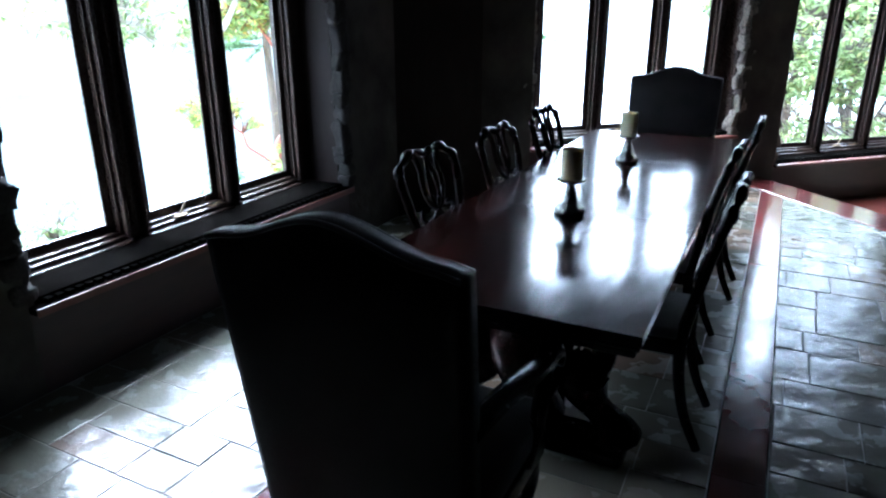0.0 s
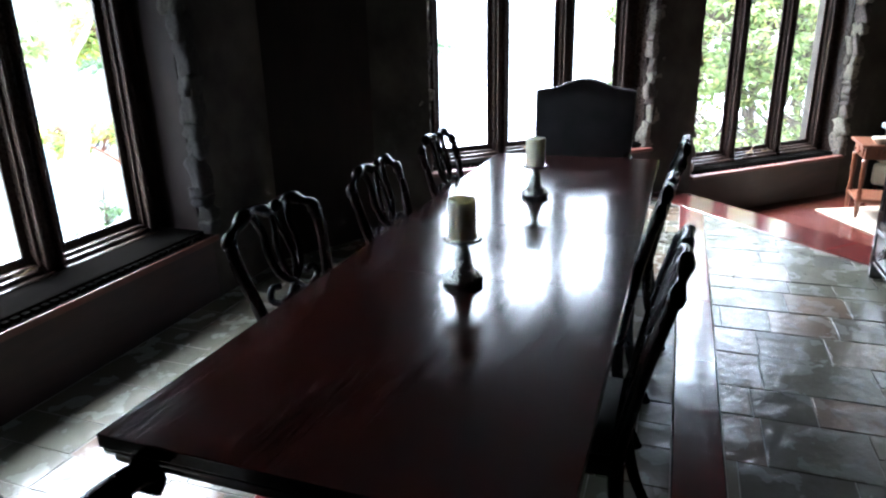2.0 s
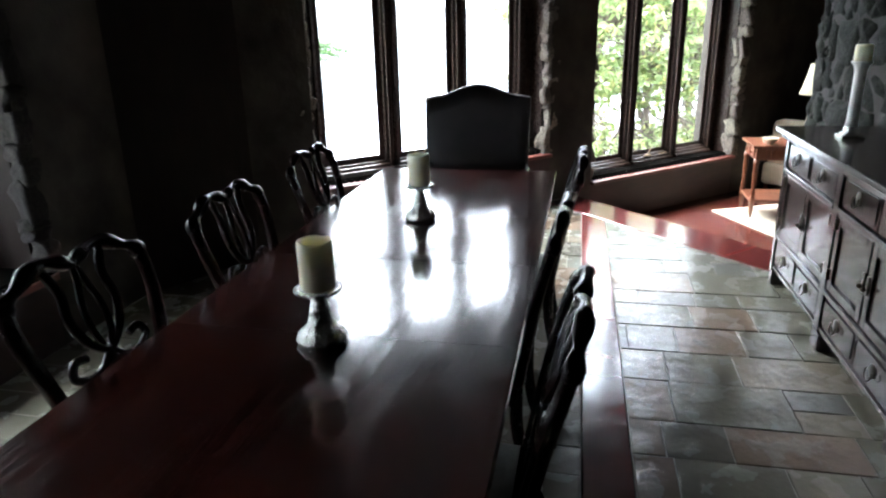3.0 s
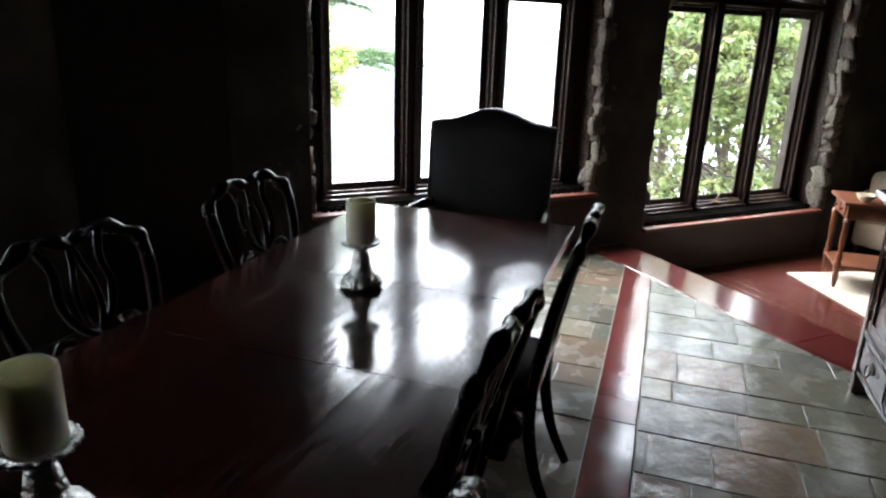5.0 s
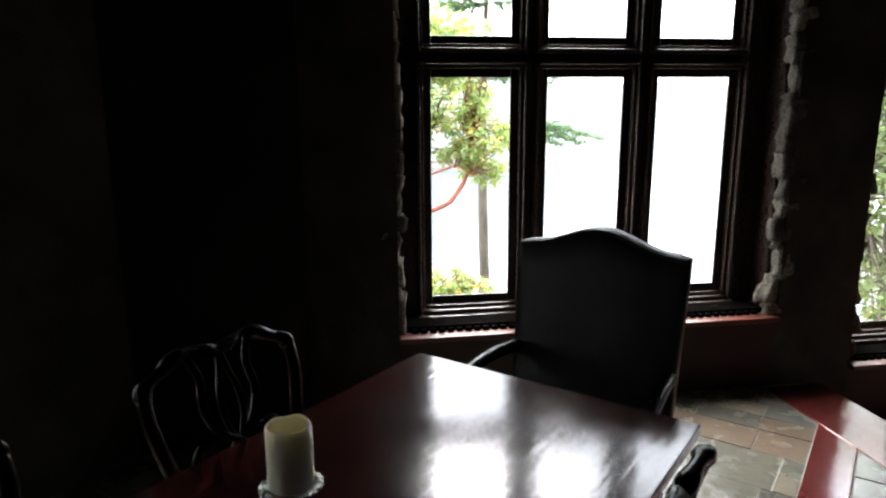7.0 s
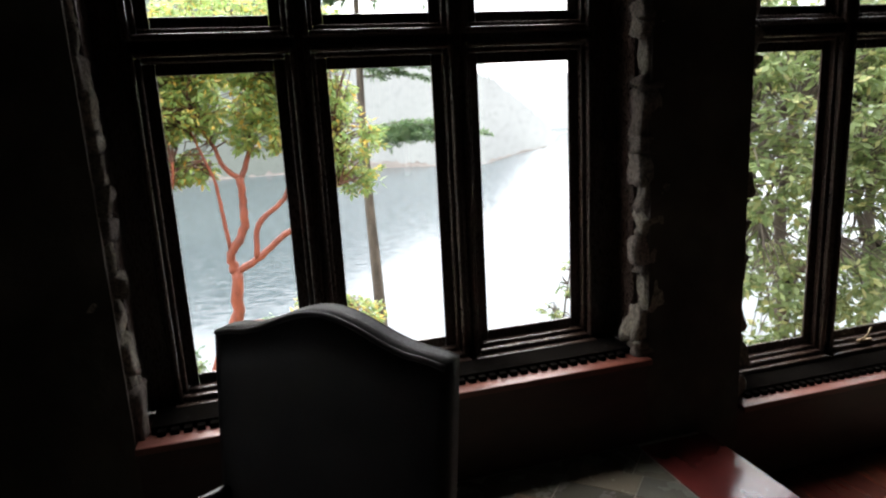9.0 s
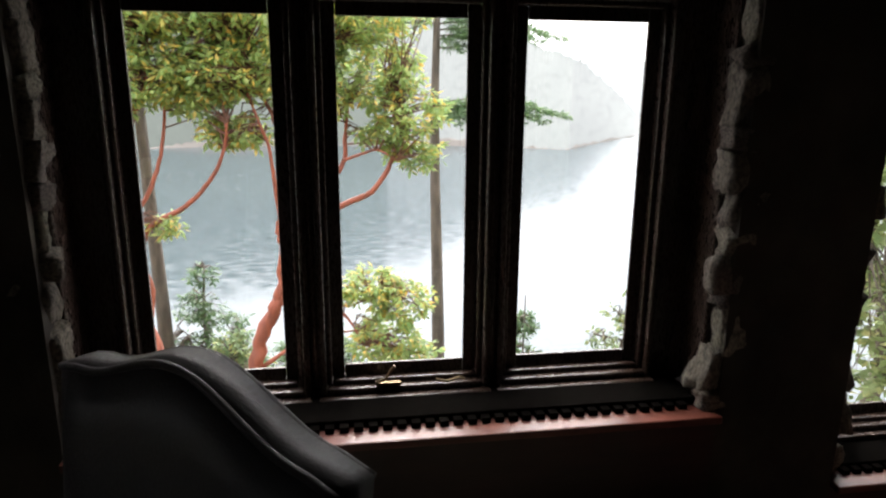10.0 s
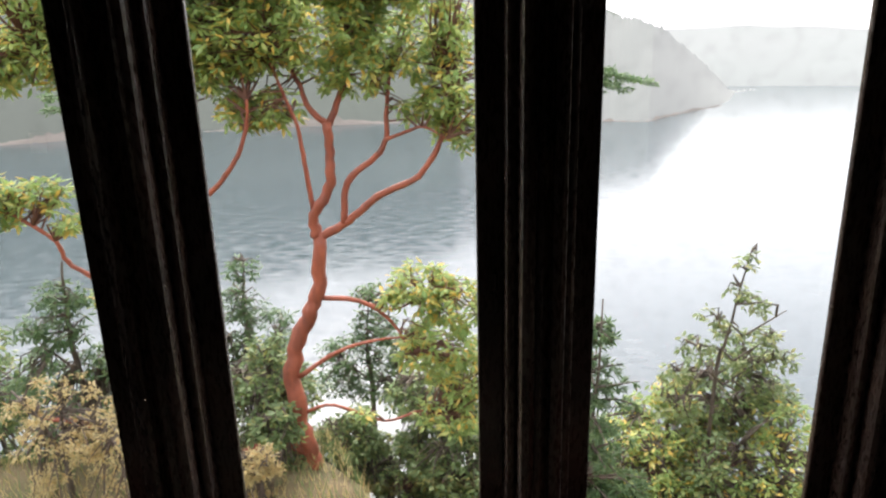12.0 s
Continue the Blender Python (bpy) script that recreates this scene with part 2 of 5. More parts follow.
BAY0, BAY1 = 2.39, 4.72      # bay window's opening along u
LAK0, LAK1 = 2.82, 4.995      # lake window's opening along x
SIT0, SIT1 = 5.5, 7.62      # sitting room window's opening along x
BAY_SILL, LAKE_SILL, SIT_SILL = 0.40, 0.43, 0.10
HEAD, BAY_HEAD = 2.6, 1.9
wall("wall_corner_pillar", [P(BAY1, WALL_V), corner, (LAK0, WALL_Y), (LAK0, OUT_Y), outer, P(BAY1, OUT_V)], LOW, CEIL)
wall("wall_middle_pillar", [(LAK1, WALL_Y), (SIT0, WALL_Y), (SIT0, OUT_Y), (LAK1, OUT_Y)], LOW, CEIL)
wall("wall_sitting_corner", [(SIT1, WALL_Y), (9.6, WALL_Y), (9.6, OUT_Y), (SIT1, OUT_Y)], LOW, CEIL)
wall("wall_bay_start", [P(-1.6, WALL_V), P(BAY0, WALL_V), P(BAY0, OUT_V), P(-1.6, OUT_V)], LOW, CEIL)
for nm, pts, zs in (("bay", [P(BAY0, WALL_V), P(BAY1, WALL_V), P(BAY1, OUT_V), P(BAY0, OUT_V)], BAY_SILL),
                    ("lake", [(LAK0, WALL_Y), (LAK1, WALL_Y), (LAK1, OUT_Y), (LAK0, OUT_Y)], LAKE_SILL),
                    ("sitting", [(SIT0, WALL_Y), (SIT1, WALL_Y), (SIT1, OUT_Y), (SIT0, OUT_Y)], SIT_SILL)):
    wall(f"wall_below_{nm}_window", pts, LOW, zs - 0.03, M_PANEL, "dark wooden panel under the window ledge")
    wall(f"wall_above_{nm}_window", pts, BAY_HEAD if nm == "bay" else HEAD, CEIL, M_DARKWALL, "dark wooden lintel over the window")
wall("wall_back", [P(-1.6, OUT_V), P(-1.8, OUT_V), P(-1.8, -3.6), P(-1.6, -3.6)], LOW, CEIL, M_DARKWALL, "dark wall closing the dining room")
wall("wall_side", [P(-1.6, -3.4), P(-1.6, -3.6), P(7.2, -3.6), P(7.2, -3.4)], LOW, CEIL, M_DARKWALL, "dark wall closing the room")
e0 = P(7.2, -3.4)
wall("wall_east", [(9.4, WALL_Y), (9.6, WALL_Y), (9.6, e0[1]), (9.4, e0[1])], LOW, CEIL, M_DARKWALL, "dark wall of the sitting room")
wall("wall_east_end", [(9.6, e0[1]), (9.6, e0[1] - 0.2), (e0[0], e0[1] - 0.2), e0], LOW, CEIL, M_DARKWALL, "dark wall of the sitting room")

out_all = [P(-1.8, OUT_V), outer, (9.6, OUT_Y), (9.6, e0[1] - 0.2), P(7.2, -3.6), P(-1.8, -3.6)]
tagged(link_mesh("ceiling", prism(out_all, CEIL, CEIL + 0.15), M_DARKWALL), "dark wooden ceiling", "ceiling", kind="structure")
# the raised slate floor's bed, and the sunken wooden floor
floor_pts = [P(-1.6, WALL_V), corner, (STEP_X, WALL_Y)]
floor_pts += [(STEP_X, 0.42), P(-1.65, -3.5)]
floor = tagged(link_mesh("floor", prism(floor_pts, LOW - 0.1, -0.0045), M_GROUT), "slate floor with pale grout joints", "floor", kind="structure")
low_floor = tagged(link_mesh("floor_sunken", prism([(STEP_X, WALL_Y), (9.4, WALL_Y), (9.4, e0[1] - 0.1), P(7.2, -3.5), (STEP_X, 0.42)], LOW - 0.1, LOW - 0.008), M_DARKWALL),
                   "polished red wooden floor of the sunken sitting room", "floor", kind="structure")

# ---- windows ----
def ring(bm, x0, x1, z0, z1, w, y0, y1, bevel=0.004):
    box(bm, x0 - w, x0, y0, y1, z0 - w, z1 + w, bevel)
    box(bm, x1, x1 + w, y0, y1, z0 - w, z1 + w, bevel)
    box(bm, x0 + 0.001, x1 - 0.001, y0, y1, z0 - w, z0, bevel)
    box(bm, x0 + 0.001, x1 - 0.001, y0, y1, z1, z1 + w, bevel)
    return bm


def window(name, m, x0, x1, ledge, panes, z0, wall_y, glass_y, label, grille=0.26, head=HEAD, ledge_wood=M_LEDGE, ledge_label="red-brown wooden window ledge"):
    """Three lights, over them three transom lights where the head is high, in moulded dark wood, with a wooden ledge that holds a heater grille. x along the wall, y outwards."""
    z1, z2, z3 = 1.765, 1.98, HEAD - 0.1
    win = thing(name, m, label, "window", kind="structure")
    g = glass_y
    # flat boards between and round the lights
    edges = [x0] + [c for p in panes for c in (p[0] - 0.088, p[1] + 0.088)] + [x1]
    for a, b in zip(edges[::2], edges[1::2]):
        if b - a > 0.01:
            part("mullion", B(a, b, g - 0.05, g + 0.035, ledge, head, 0.006), M_FRAME, win)
            if x0 + 0.01 < a and b < x1 - 0.01:
                mid = (a + b) / 2
                part("mullion_bead", tube(bmesh.new(), [(mid, g - 0.052, ledge + 0.1), (mid, g - 0.052, head)], 0.022, 8), M_FRAME, win)
    for a, b in panes:
        part("bottom_rail", B(a - 0.087, b + 0.087, g - 0.045, g + 0.033, ledge, z0 - 0.085, 0.005), M_FRAME, win)
        upper = head > z2
        part("transom", B(a - 0.087, b + 0.087, g - 0.046, g + 0.034, z1 + 0.085, z2 - 0.085 if upper else head, 0.005), M_FRAME, win)
        if upper:
            part("head_rail", B(a - 0.087, b + 0.087, g - 0.045, g + 0.033, z3 + 0.085, HEAD, 0.005), M_FRAME, win)
        for lo, hi in ((z0, z1), (z2, z3)) if upper else ((z0, z1),):
            sash = part("sash", ring(bmesh.new(), a, b, lo, hi, 0.045, g - 0.02, g - 0.005, 0.003), M_FRAME, win)
            part("moulding", ring(bmesh.new(), a - 0.045, b + 0.045, lo - 0.045, hi + 0.045, 0.02, g - 0.055, g + 0.02, 0.007), M_FRAME, sash)
            part("moulding", ring(bmesh.new(), a - 0.065, b + 0.065, lo - 0.065, hi + 0.065, 0.026, g - 0.085, g + 0.02, 0.01), M_FRAME, sash)
            pane = part("pane", B(a - 0.004, b + 0.004, g - 0.014, g - 0.01, lo - 0.004, hi + 0.004), M_GLASS, sash)
            pane.visible_shadow = False
        part("sill_step", B(a - 0.092, b + 0.092, g - 0.115, g - 0.046, z0 - 0.122, z0 - 0.0915, 0.006), M_FRAME, win)
    # crank and latch of the middle casement
    a, b = panes[1]
    crank = bmesh.new()
    box(crank, a + 0.11, a + 0.2, g - 0.088, g - 0.07, z0 - 0.062, z0 - 0.05, 0.003)
    tube(crank, smooth_line([(a + 0.11, g - 0.09, z0 - 0.045), (a + 0.14, g - 0.1, z0 - 0.03), (a + 0.16, g - 0.1, z0 + 0.0), (a + 0.175, g - 0.1, z0 + 0.02)], 4), 0.006, 6)
    part("crank_handle", crank, M_BRASS, win, "aged brass window crank")
    latch = bmesh.new()
    tube(latch, smooth_line([(b - 0.11, g - 0.08, z0 - 0.05), (b - 0.07, g - 0.09, z0 - 0.056), (b - 0.03, g - 0.09, z0 - 0.045), (b - 0.005, g - 0.09, z0 - 0.05)], 4), 0.006, 6)
    part("latch", latch, M_BRASS, win, "small bright metal latch")
    for zc in (1.05, 1.55):
        part("hinge", tube(bmesh.new(), [(b + 0.03, g - 0.024, zc), (b + 0.03, g - 0.024, zc + 0.03)], 0.004, 6), M_IRON, win)
    # ledge, its apron and the heater grille along its back
    led = part("window_ledge", B(x0 + 0.002, x1 - 0.002, wall_y - 0.045, g - 0.05, ledge - 0.03, ledge, 0.006), ledge_wood, win, ledge_label)
    if ledge_wood is not M_LEDGE:
        part("nosing", B(x0 + 0.002, x1 - 0.002, wall_y - 0.056, wall_y - 0.0455, ledge - 0.034, ledge + 0.003, 0.004), M_LEDGE, led, "red-brown wooden nosing")
    gy = g - grille
    n = int((x1 - x0 - 0.14) / 0.048)
    part("grille_back", B(x0 + 0.05, x1 - 0.05, gy, g - 0.0505, ledge + 0.0005, ledge + 0.03, 0.004), M_GRILLE, led, "black heater grille")
    bar = B(-0.015, 0.015, gy - 0.032, gy - 0.001, ledge + 0.0005, ledge + 0.02)
    me = bpy.data.meshes.new("grille_bar")
    bar.to_mesh(me), bar.free()
    me.materials.append(M_GRILLE)
    for i in range(n):
        o = new("grille_bar", me)
        o.parent, o.location = led, (x0 + 0.09 + i * 0.048, 0, 0)
    return win


LAKE_PANES = [(3.04, 3.477), (3.686, 4.124), (4.33, 4.76)]
SIT_PANES = [(5.73, 6.165), (6.38, 6.81), (7.03, 7.42)]
BAY_PANES = [(2.62, 3.06), (3.335, 3.795), (4.035, 4.49)]
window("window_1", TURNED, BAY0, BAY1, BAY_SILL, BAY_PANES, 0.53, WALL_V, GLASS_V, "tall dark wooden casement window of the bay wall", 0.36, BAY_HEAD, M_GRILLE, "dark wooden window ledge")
window("window_2", Matrix(), LAK0, LAK1, LAKE_SILL, LAKE_PANES, 0.556, WALL_Y, GLASS_Y, "tall dark wooden casement window over the lake")
window("window_3", Matrix(), SIT0, SIT1, SIT_SILL, SIT_PANES, 0.245, WALL_Y, GLASS_Y, "tall dark wooden casement window of the sitting room")

# ---- dining table ----
TU0, TU1, TV0, TV1, TZ = 2.50, 5.63, 0.595, 1.55, 0.77


def dining_table():
    t = thing("dining_table", TURNED @ pose((TU0 + TU1) / 2, (TV0 + TV1) / 2, 0), "long polished dark mahogany trestle dining table", "table")
    L, W = (TU1 - TU0) / 2, (TV1 - TV0) / 2
    seams = [-L, 3.55 - (TU0 + TU1) / 2, 4.14 - (TU0 + TU1) / 2, 4.7 - (TU0 + TU1) / 2, L]
    for a, b in zip(seams, seams[1:]):
        part("tabletop_leaf", B(a + 0.0003, b - 0.0003, -W, W, TZ - 0.032, TZ, 0.002), M_TABLE, t)
    rim = bmesh.new()
    for a, d, z0, z1 in ((0.004, 0.02, TZ - 0.05, TZ - 0.0325), (0.016, 0.03, TZ - 0.075, TZ - 0.0505)):
        box(rim, -L + a, L - a, -W + a, W - a, z0, z1, 0.006)
    part("edge_moulding", rim, M_TABLE, t)
    part("apron", B(-L + 0.2, L - 0.2, -W + 0.14, W - 0.14, TZ - 0.15, TZ - 0.0755, 0.006), M_CHAIR, t)
    for s in (-1, 1):
        cx = s * (L - 0.55)
        ped = bmesh.new()
        # scrolled trestle: swelling body with two lobes on each side
        for sv in (-1, 1):
            pts = smooth_line([(cx, sv * 0.09, 0.62), (cx, sv * 0.2, 0.54), (cx, sv * 0.26, 0.42), (cx, sv * 0.2, 0.31), (cx, sv * 0.24, 0.21), (cx, sv * 0.32, 0.13), (cx, sv * 0.34, 0.07)], 5)
            tube(ped, pts, [0.075 + 0.02 * math.sin(i * 0.5) for i in range(len(pts))], 10)
        lathe(ped, [(0.1, 0.05), (0.14, 0.12), (0.1, 0.2), (0.15, 0.32), (0.16, 0.42), (0.09, 0.52), (0.15, 0.6)], 16, Matrix.Translation((cx, 0, 0)))
        part("trestle", ped, M_CHAIR, t, "carved scrolled trestle", True)
        part("trestle_foot", B(cx - 0.09, cx + 0.09, -0.38, 0.38, 0.0, 0.07, 0.02), M_CHAIR, t)
        part("trestle_head", B(cx - 0.08, cx + 0.08, -0.3, 0.3, 0.56, TZ - 0.15, 0.012), M_CHAIR, t)
    part("stretcher", B(-L + 0.5, L - 0.5, -0.04, 0.04, 0.16, 0.25, 0.01), M_CHAIR, t)
    return t


dining_table()


# ---- head chairs ----
def head_chair(m, label, top=1.095):
    """Upholstered armchair with a camel-topped back; faces local +x, the back's foot at x = 0."""
    c = thing("head_chair", m, label, "armchair", "head chairs")
    w, tilt = 0.318, 0.12

    def crest(y):
        a = abs(y) / w
        return top + 0.065 * (0.5 + 0.5 * math.cos(min(1.0, a / 0.82) * math.pi)) - (0.012 * max(0, a - 0.82) / 0.18 if a > 0.82 else 0)

    def back_mesh(grow, thick, zlo):
        bm = bmesh.new()
        cols = []
        n = 28
        for side in (-1, 1):
            grid = []
            for i in range(n + 1):
                y = (-1 + 2 * i / n) * w * grow
                col = []
                top = crest(y / grow) - (0 if grow >= 1 else 0.022)
                for k in range(11):
                    z = zlo + (top - zlo) * k / 10
                    puff = (1 - (abs(y) / w) ** 6) * (1 - (abs(2 * k / 10 - 1)) ** 8)
                    shrink = 0.94 + 0.06 * min(1, (z - 0.2) / 0.8)
                    col.append(bm.verts.new((-(z - 0.4) * tilt + side * (thick * 0.5 + thick * 0.35 * puff), y * shrink, z)))
                grid.append(col)
            cols.append(grid)
            for i in range(n):
                for k in range(10):
                    f = (grid[i][k], grid[i + 1][k], grid[i + 1][k + 1], grid[i][k + 1])
                    bm.faces.new(f if side > 0 else f[::-1])
        a, b = cols
        for i in range(n):
            for k in (0, 10):
                f = (a[i][k], a[i + 1][k], b[i + 1][k], b[i][k])
                bm.faces.new(f if k == 10 else f[::-1])
        for k in range(10):
            for i in (0, n):
                f = (a[i][k], a[i][k + 1], b[i][k + 1], b[i][k])
                bm.faces.new(f if i == 0 else f[::-1])
        bmesh.ops.recalc_face_normals(bm, faces=bm.faces)
        return bm
    back = part("backrest", back_mesh(1.0, 0.055, 0.16), M_LEATHER, c, "dark leather back with a curved crest", True)
    for s in (-1, 1):
        pts = [(-(crest(y) - 0.4) * tilt + s * 0.03, y, crest(y) - 0.006) for y in [(-1 + 2 * i / 40) * w * 0.985 for i in range(41)]]
        part("piping", tube(bmesh.new(), pts, 0.007, 6), M_LEATHER, back, "", True)
    part("seat", B(0.0, 0.54, -0.30, 0.30, 0.36, 0.48, 0.035), M_LEATHER, c, "dark leather seat cushion", True)
    part("seat_rail", B(-0.01, 0.53, -0.295, 0.295, 0.29, 0.36, 0.008), M_CHAIR, c)
    for sy in (-1, 1):
        arm = smooth_line([(-0.02, sy * 0.29, 0.70), (0.14, sy * 0.31, 0.71), (0.32, sy * 0.325, 0.69), (0.46, sy * 0.325, 0.68), (0.51, sy * 0.32, 0.65), (0.49, sy * 0.32, 0.62)], 5)
        part("armrest", tube(bmesh.new(), arm, 0.03, 10, 0.8), M_CHAIR, c, "", True)
        post = smooth_line([(0.38, sy * 0.28, 0.34), (0.42, sy * 0.3, 0.45), (0.38, sy * 0.32, 0.56), (0.42, sy * 0.32, 0.67)], 5)
        part("arm_post", tube(bmesh.new(), post, 0.024, 8), M_CHAIR, c, "", True)
        leg = smooth_line([(0.48, sy * 0.25, 0.31), (0.5, sy * 0.26, 0.2), (0.47, sy * 0.25, 0.1), (0.5, sy * 0.26, 0.015)], 5)
        part("leg", tube(bmesh.new(), leg, [0.045 - 0.02 * math.sin(i / 15 * math.pi) for i in range(len(leg))], 10), M_CHAIR, c, "", True)
        part("leg", tube(bmesh.new(), [(0.03, sy * 0.25, 0.33), (-0.01, sy * 0.25, 0.15), (-0.07, sy * 0.25, 0.005)], [0.032, 0.026, 0.022], 8), M_CHAIR, c, "", True)
    part("stretcher", tube(bmesh.new(), [(-0.02, 0, 0.17), (0.48, 0, 0.17)], 0.018, 8), M_CHAIR, c)
    return c


head_chair(TURNED @ pose(2.04, 1.15, 0), "high-backed dark leather armchair at the table's end", 1.105)
head_chair(TURNED @ pose(6.045, 1.098, 0, 0, 0, 180), "high-backed dark leather armchair before the lake window", 1.118)


# ---- side chairs ----
def side_chair(m):
    """Carved dark chair with a pierced ribbon splat and a scrolled crest; faces +x, its back's foot at x = 0."""
    c = thing("dining_chair", m, "dark carved wooden dining chair with a pierced ribbon back", "chair", "chairs along the table")

    def bx(z):
        return -0.02 - max(0, z - 0.45) * 0.2 - max(0, z - 0.8) * 0.1
    for s in (-1, 1):
        post = smooth_line([(bx(0.44), s * 0.165, 0.44), (bx(0.58), s * 0.175, 0.58), (bx(0.72), s * 0.205, 0.72), (bx(0.85), s * 0.232, 0.85), (bx(0.925), s * 0.232, 0.925)], 5)
        part("back_post", tube(bmesh.new(), post, [0.023 - 0.004 * i / len(post) for i in range(len(post))], 8, 0.85), M_CHAIR, c, "", True)
        crest = smooth_line([(bx(0.925), s * 0.236, 0.915), (bx(0.95), s * 0.22, 0.948), (bx(0.97), s * 0.175, 0.967), (bx(0.995), s * 0.125, 0.992), (bx(1.0), s * 0.08, 0.998), (bx(0.985), s * 0.035, 0.985), (bx(0.97), 0, 0.972)], 5)
        part("crest_rail", tube(bmesh.new(), crest, [0.02 + 0.005 * math.sin(i * 0.55) for i in range(len(crest))], 8, 0.8), M_CHAIR, c, "", True)
        back_leg = smooth_line([(-0.02, s * 0.17, 0.45), (-0.025, s * 0.17, 0.3), (-0.06, s * 0.175, 0.14), (-0.12, s * 0.18, 0.005)], 4)
        part("leg", tube(bmesh.new(), back_leg, [0.024 - 0.007 * i / len(back_leg) for i in range(len(back_leg))], 8), M_CHAIR, c, "", True)
        front = smooth_line([(0.40, s * 0.2, 0.43), (0.43, s * 0.225, 0.36), (0.41, s * 0.21, 0.2), (0.4, s * 0.205, 0.08), (0.43, s * 0.225, 0.012)], 4)
        part("leg", tube(bmesh.new(), front, [0.036, 0.04, 0.038, 0.034, 0.03, 0.026, 0.023, 0.021, 0.019, 0.018, 0.018, 0.018, 0.019, 0.021, 0.023, 0.025, 0.026][:len(front)], 8), M_CHAIR, c, "", True)
        # ribbons of the splat, crossing at the knot
        loop = smooth_line([(bx(0.5), s * 0.03, 0.5), (bx(0.57), s * 0.085, 0.57), (bx(0.64), s * 0.075, 0.645), (bx(0.71), s * 0.02, 0.715), (bx(0.78), -s * 0.055, 0.775), (bx(0.85), -s * 0.085, 0.85),
                            (bx(0.92), -s * 0.075, 0.92), (bx(0.985), -s * 0.1, 0.985)], 5)
        part("splat_ribbon", tube(bmesh.new(), loop, 0.013, 7, 0.7), M_CHAIR, c, "", True)
        inner = smooth_line([(bx(0.73), s * 0.01, 0.735), (bx(0.8), s * 0.03, 0.8), (bx(0.86), s * 0.03, 0.86), (bx(0.92), s * 0.012, 0.925), (bx(0.97), s * 0.004, 0.97)], 5)
        part("splat_ribbon", tube(bmesh.new(), inner, 0.010, 7, 0.75), M_CHAIR, c, "", True)
        cross = smooth_line([(bx(0.7), s * 0.02, 0.705), (bx(0.69), s * 0.08, 0.69), (bx(0.71), s * 0.135, 0.715), (bx(0.75), s * 0.12, 0.75), (bx(0.75), s * 0.08, 0.745)], 5)
        part("splat_scroll", tube(bmesh.new(), cross, 0.012, 7), M_CHAIR, c, "", True)
    knot = bmesh.new()
    bmesh.ops.create_uvsphere(knot, u_segments=10, v_segments=6, radius=0.024, matrix=Matrix.Translation((bx(0.7), 0, 0.705)) @ Matrix.Diagonal((0.8, 1.2, 0.8, 1)))
    part("splat_knot", knot, M_CHAIR, c, "", True)
    part("shoe", B(bx(0.47) - 0.02, bx(0.47) + 0.02, -0.17, 0.17, 0.44, 0.5, 0.008), M_CHAIR, c)
    seat = bmesh.new()
    box(seat, -0.02, 0.45, -0.24, 0.24, 0.44, 0.485, 0.018)
    for v in seat.verts:
        v.co.y *= 0.82 + 0.18 * (v.co.x + 0.02) / 0.47
    part("seat", seat, M_LEATHER, c, "dark upholstered drop-in seat", True)
    rail = bmesh.new()
    box(rail, -0.03, 0.455, -0.245, 0.245, 0.385, 0.44, 0.006)
    for v in rail.verts:
        v.co.y *= 0.82 + 0.18 * (v.co.x + 0.02) / 0.47
    part("seat_rail", rail, M_CHAIR, c)
    for o in c.children:
        for v in o.data.vertices:
            if o.name.startswith(("leg", "seat", "shoe")):
                v.co.y *= 0.93
    return c


first = side_chair(TURNED @ pose(3.38, 0.59, 0, 0, 0, 90))
for u, v, r in ((4.08, 0.65, 88), (4.92, 0.605, 91), (3.44, 1.59, -92), (4.13, 1.54, -89), (4.91, 1.55, -90)):
    copy_thing(first, TURNED @ pose(u, v, 0, 0, 0, r))


# ---- candle holders ----
def candle_holder(m):
    h = thing("candle_holder", m, "mercury glass candle holder with a fluted stem, on the table", "candle holder", "candles on the table")
    body = bmesh.new()
    lathe(body, [(0.056, 0.0), (0.063, 0.007), (0.064, 0.016), (0.056, 0.03), (0.043, 0.04), (0.034, 0.05), (0.029, 0.075), (0.024, 0.1), (0.0185, 0.115), (0.0175, 0.121), (0.024, 0.126), (0.048, 0.132), (0.057, 0.139), (0.058, 0.146), (0.05, 0.149), (0.047, 0.143)], 48)
    for v in body.verts:
        if v.co.z < 0.1:
            a = math.atan2(v.co.y, v.co.x)
            k = 1 + 0.045 * math.cos(12 * a) * (1 - v.co.z / 0.1)
            v.co.x *= k
            v.co.y *= k
    part("stand", body, M_MERC, h, "", True)
    for i in range(22):
        a = i * 2 * math.pi / 22
        bead = bmesh.new()
        bmesh.ops.create_icosphere(bead, subdivisions=1, radius=0.006, matrix=Matrix.Translation((0.057 * math.cos(a), 0.057 * math.sin(a), 0.143)))
        part("rim_bead", bead, M_MERC, h, "", True)
    c = thing("pillar_candle", m, "thick cream pillar candle with a hollowed top, on its holder", "candle", "pillar candles")
    wax = bmesh.new()
    lathe(wax, [(0.042, 0.146), (0.0435, 0.15), (0.044, 0.258), (0.0428, 0.267), (0.0405, 0.270), (0.0375, 0.266), (0.0358, 0.225), (0.03, 0.216), (0.004, 0.214)], 24)
    for v in wax.verts:
        if v.co.z > 0.258:
            v.co.z += 0.004 * noise.noise(Vector((v.co.x * 40, v.co.y * 40, m.translation.x)))
    part("wax", wax, M_WAX, c, "", True)
    part("wick", tube(bmesh.new(), [(0, 0, 0.212), (0.001, 0, 0.234)], 0.0014, 5), M_IRON, c, "burnt black wick")


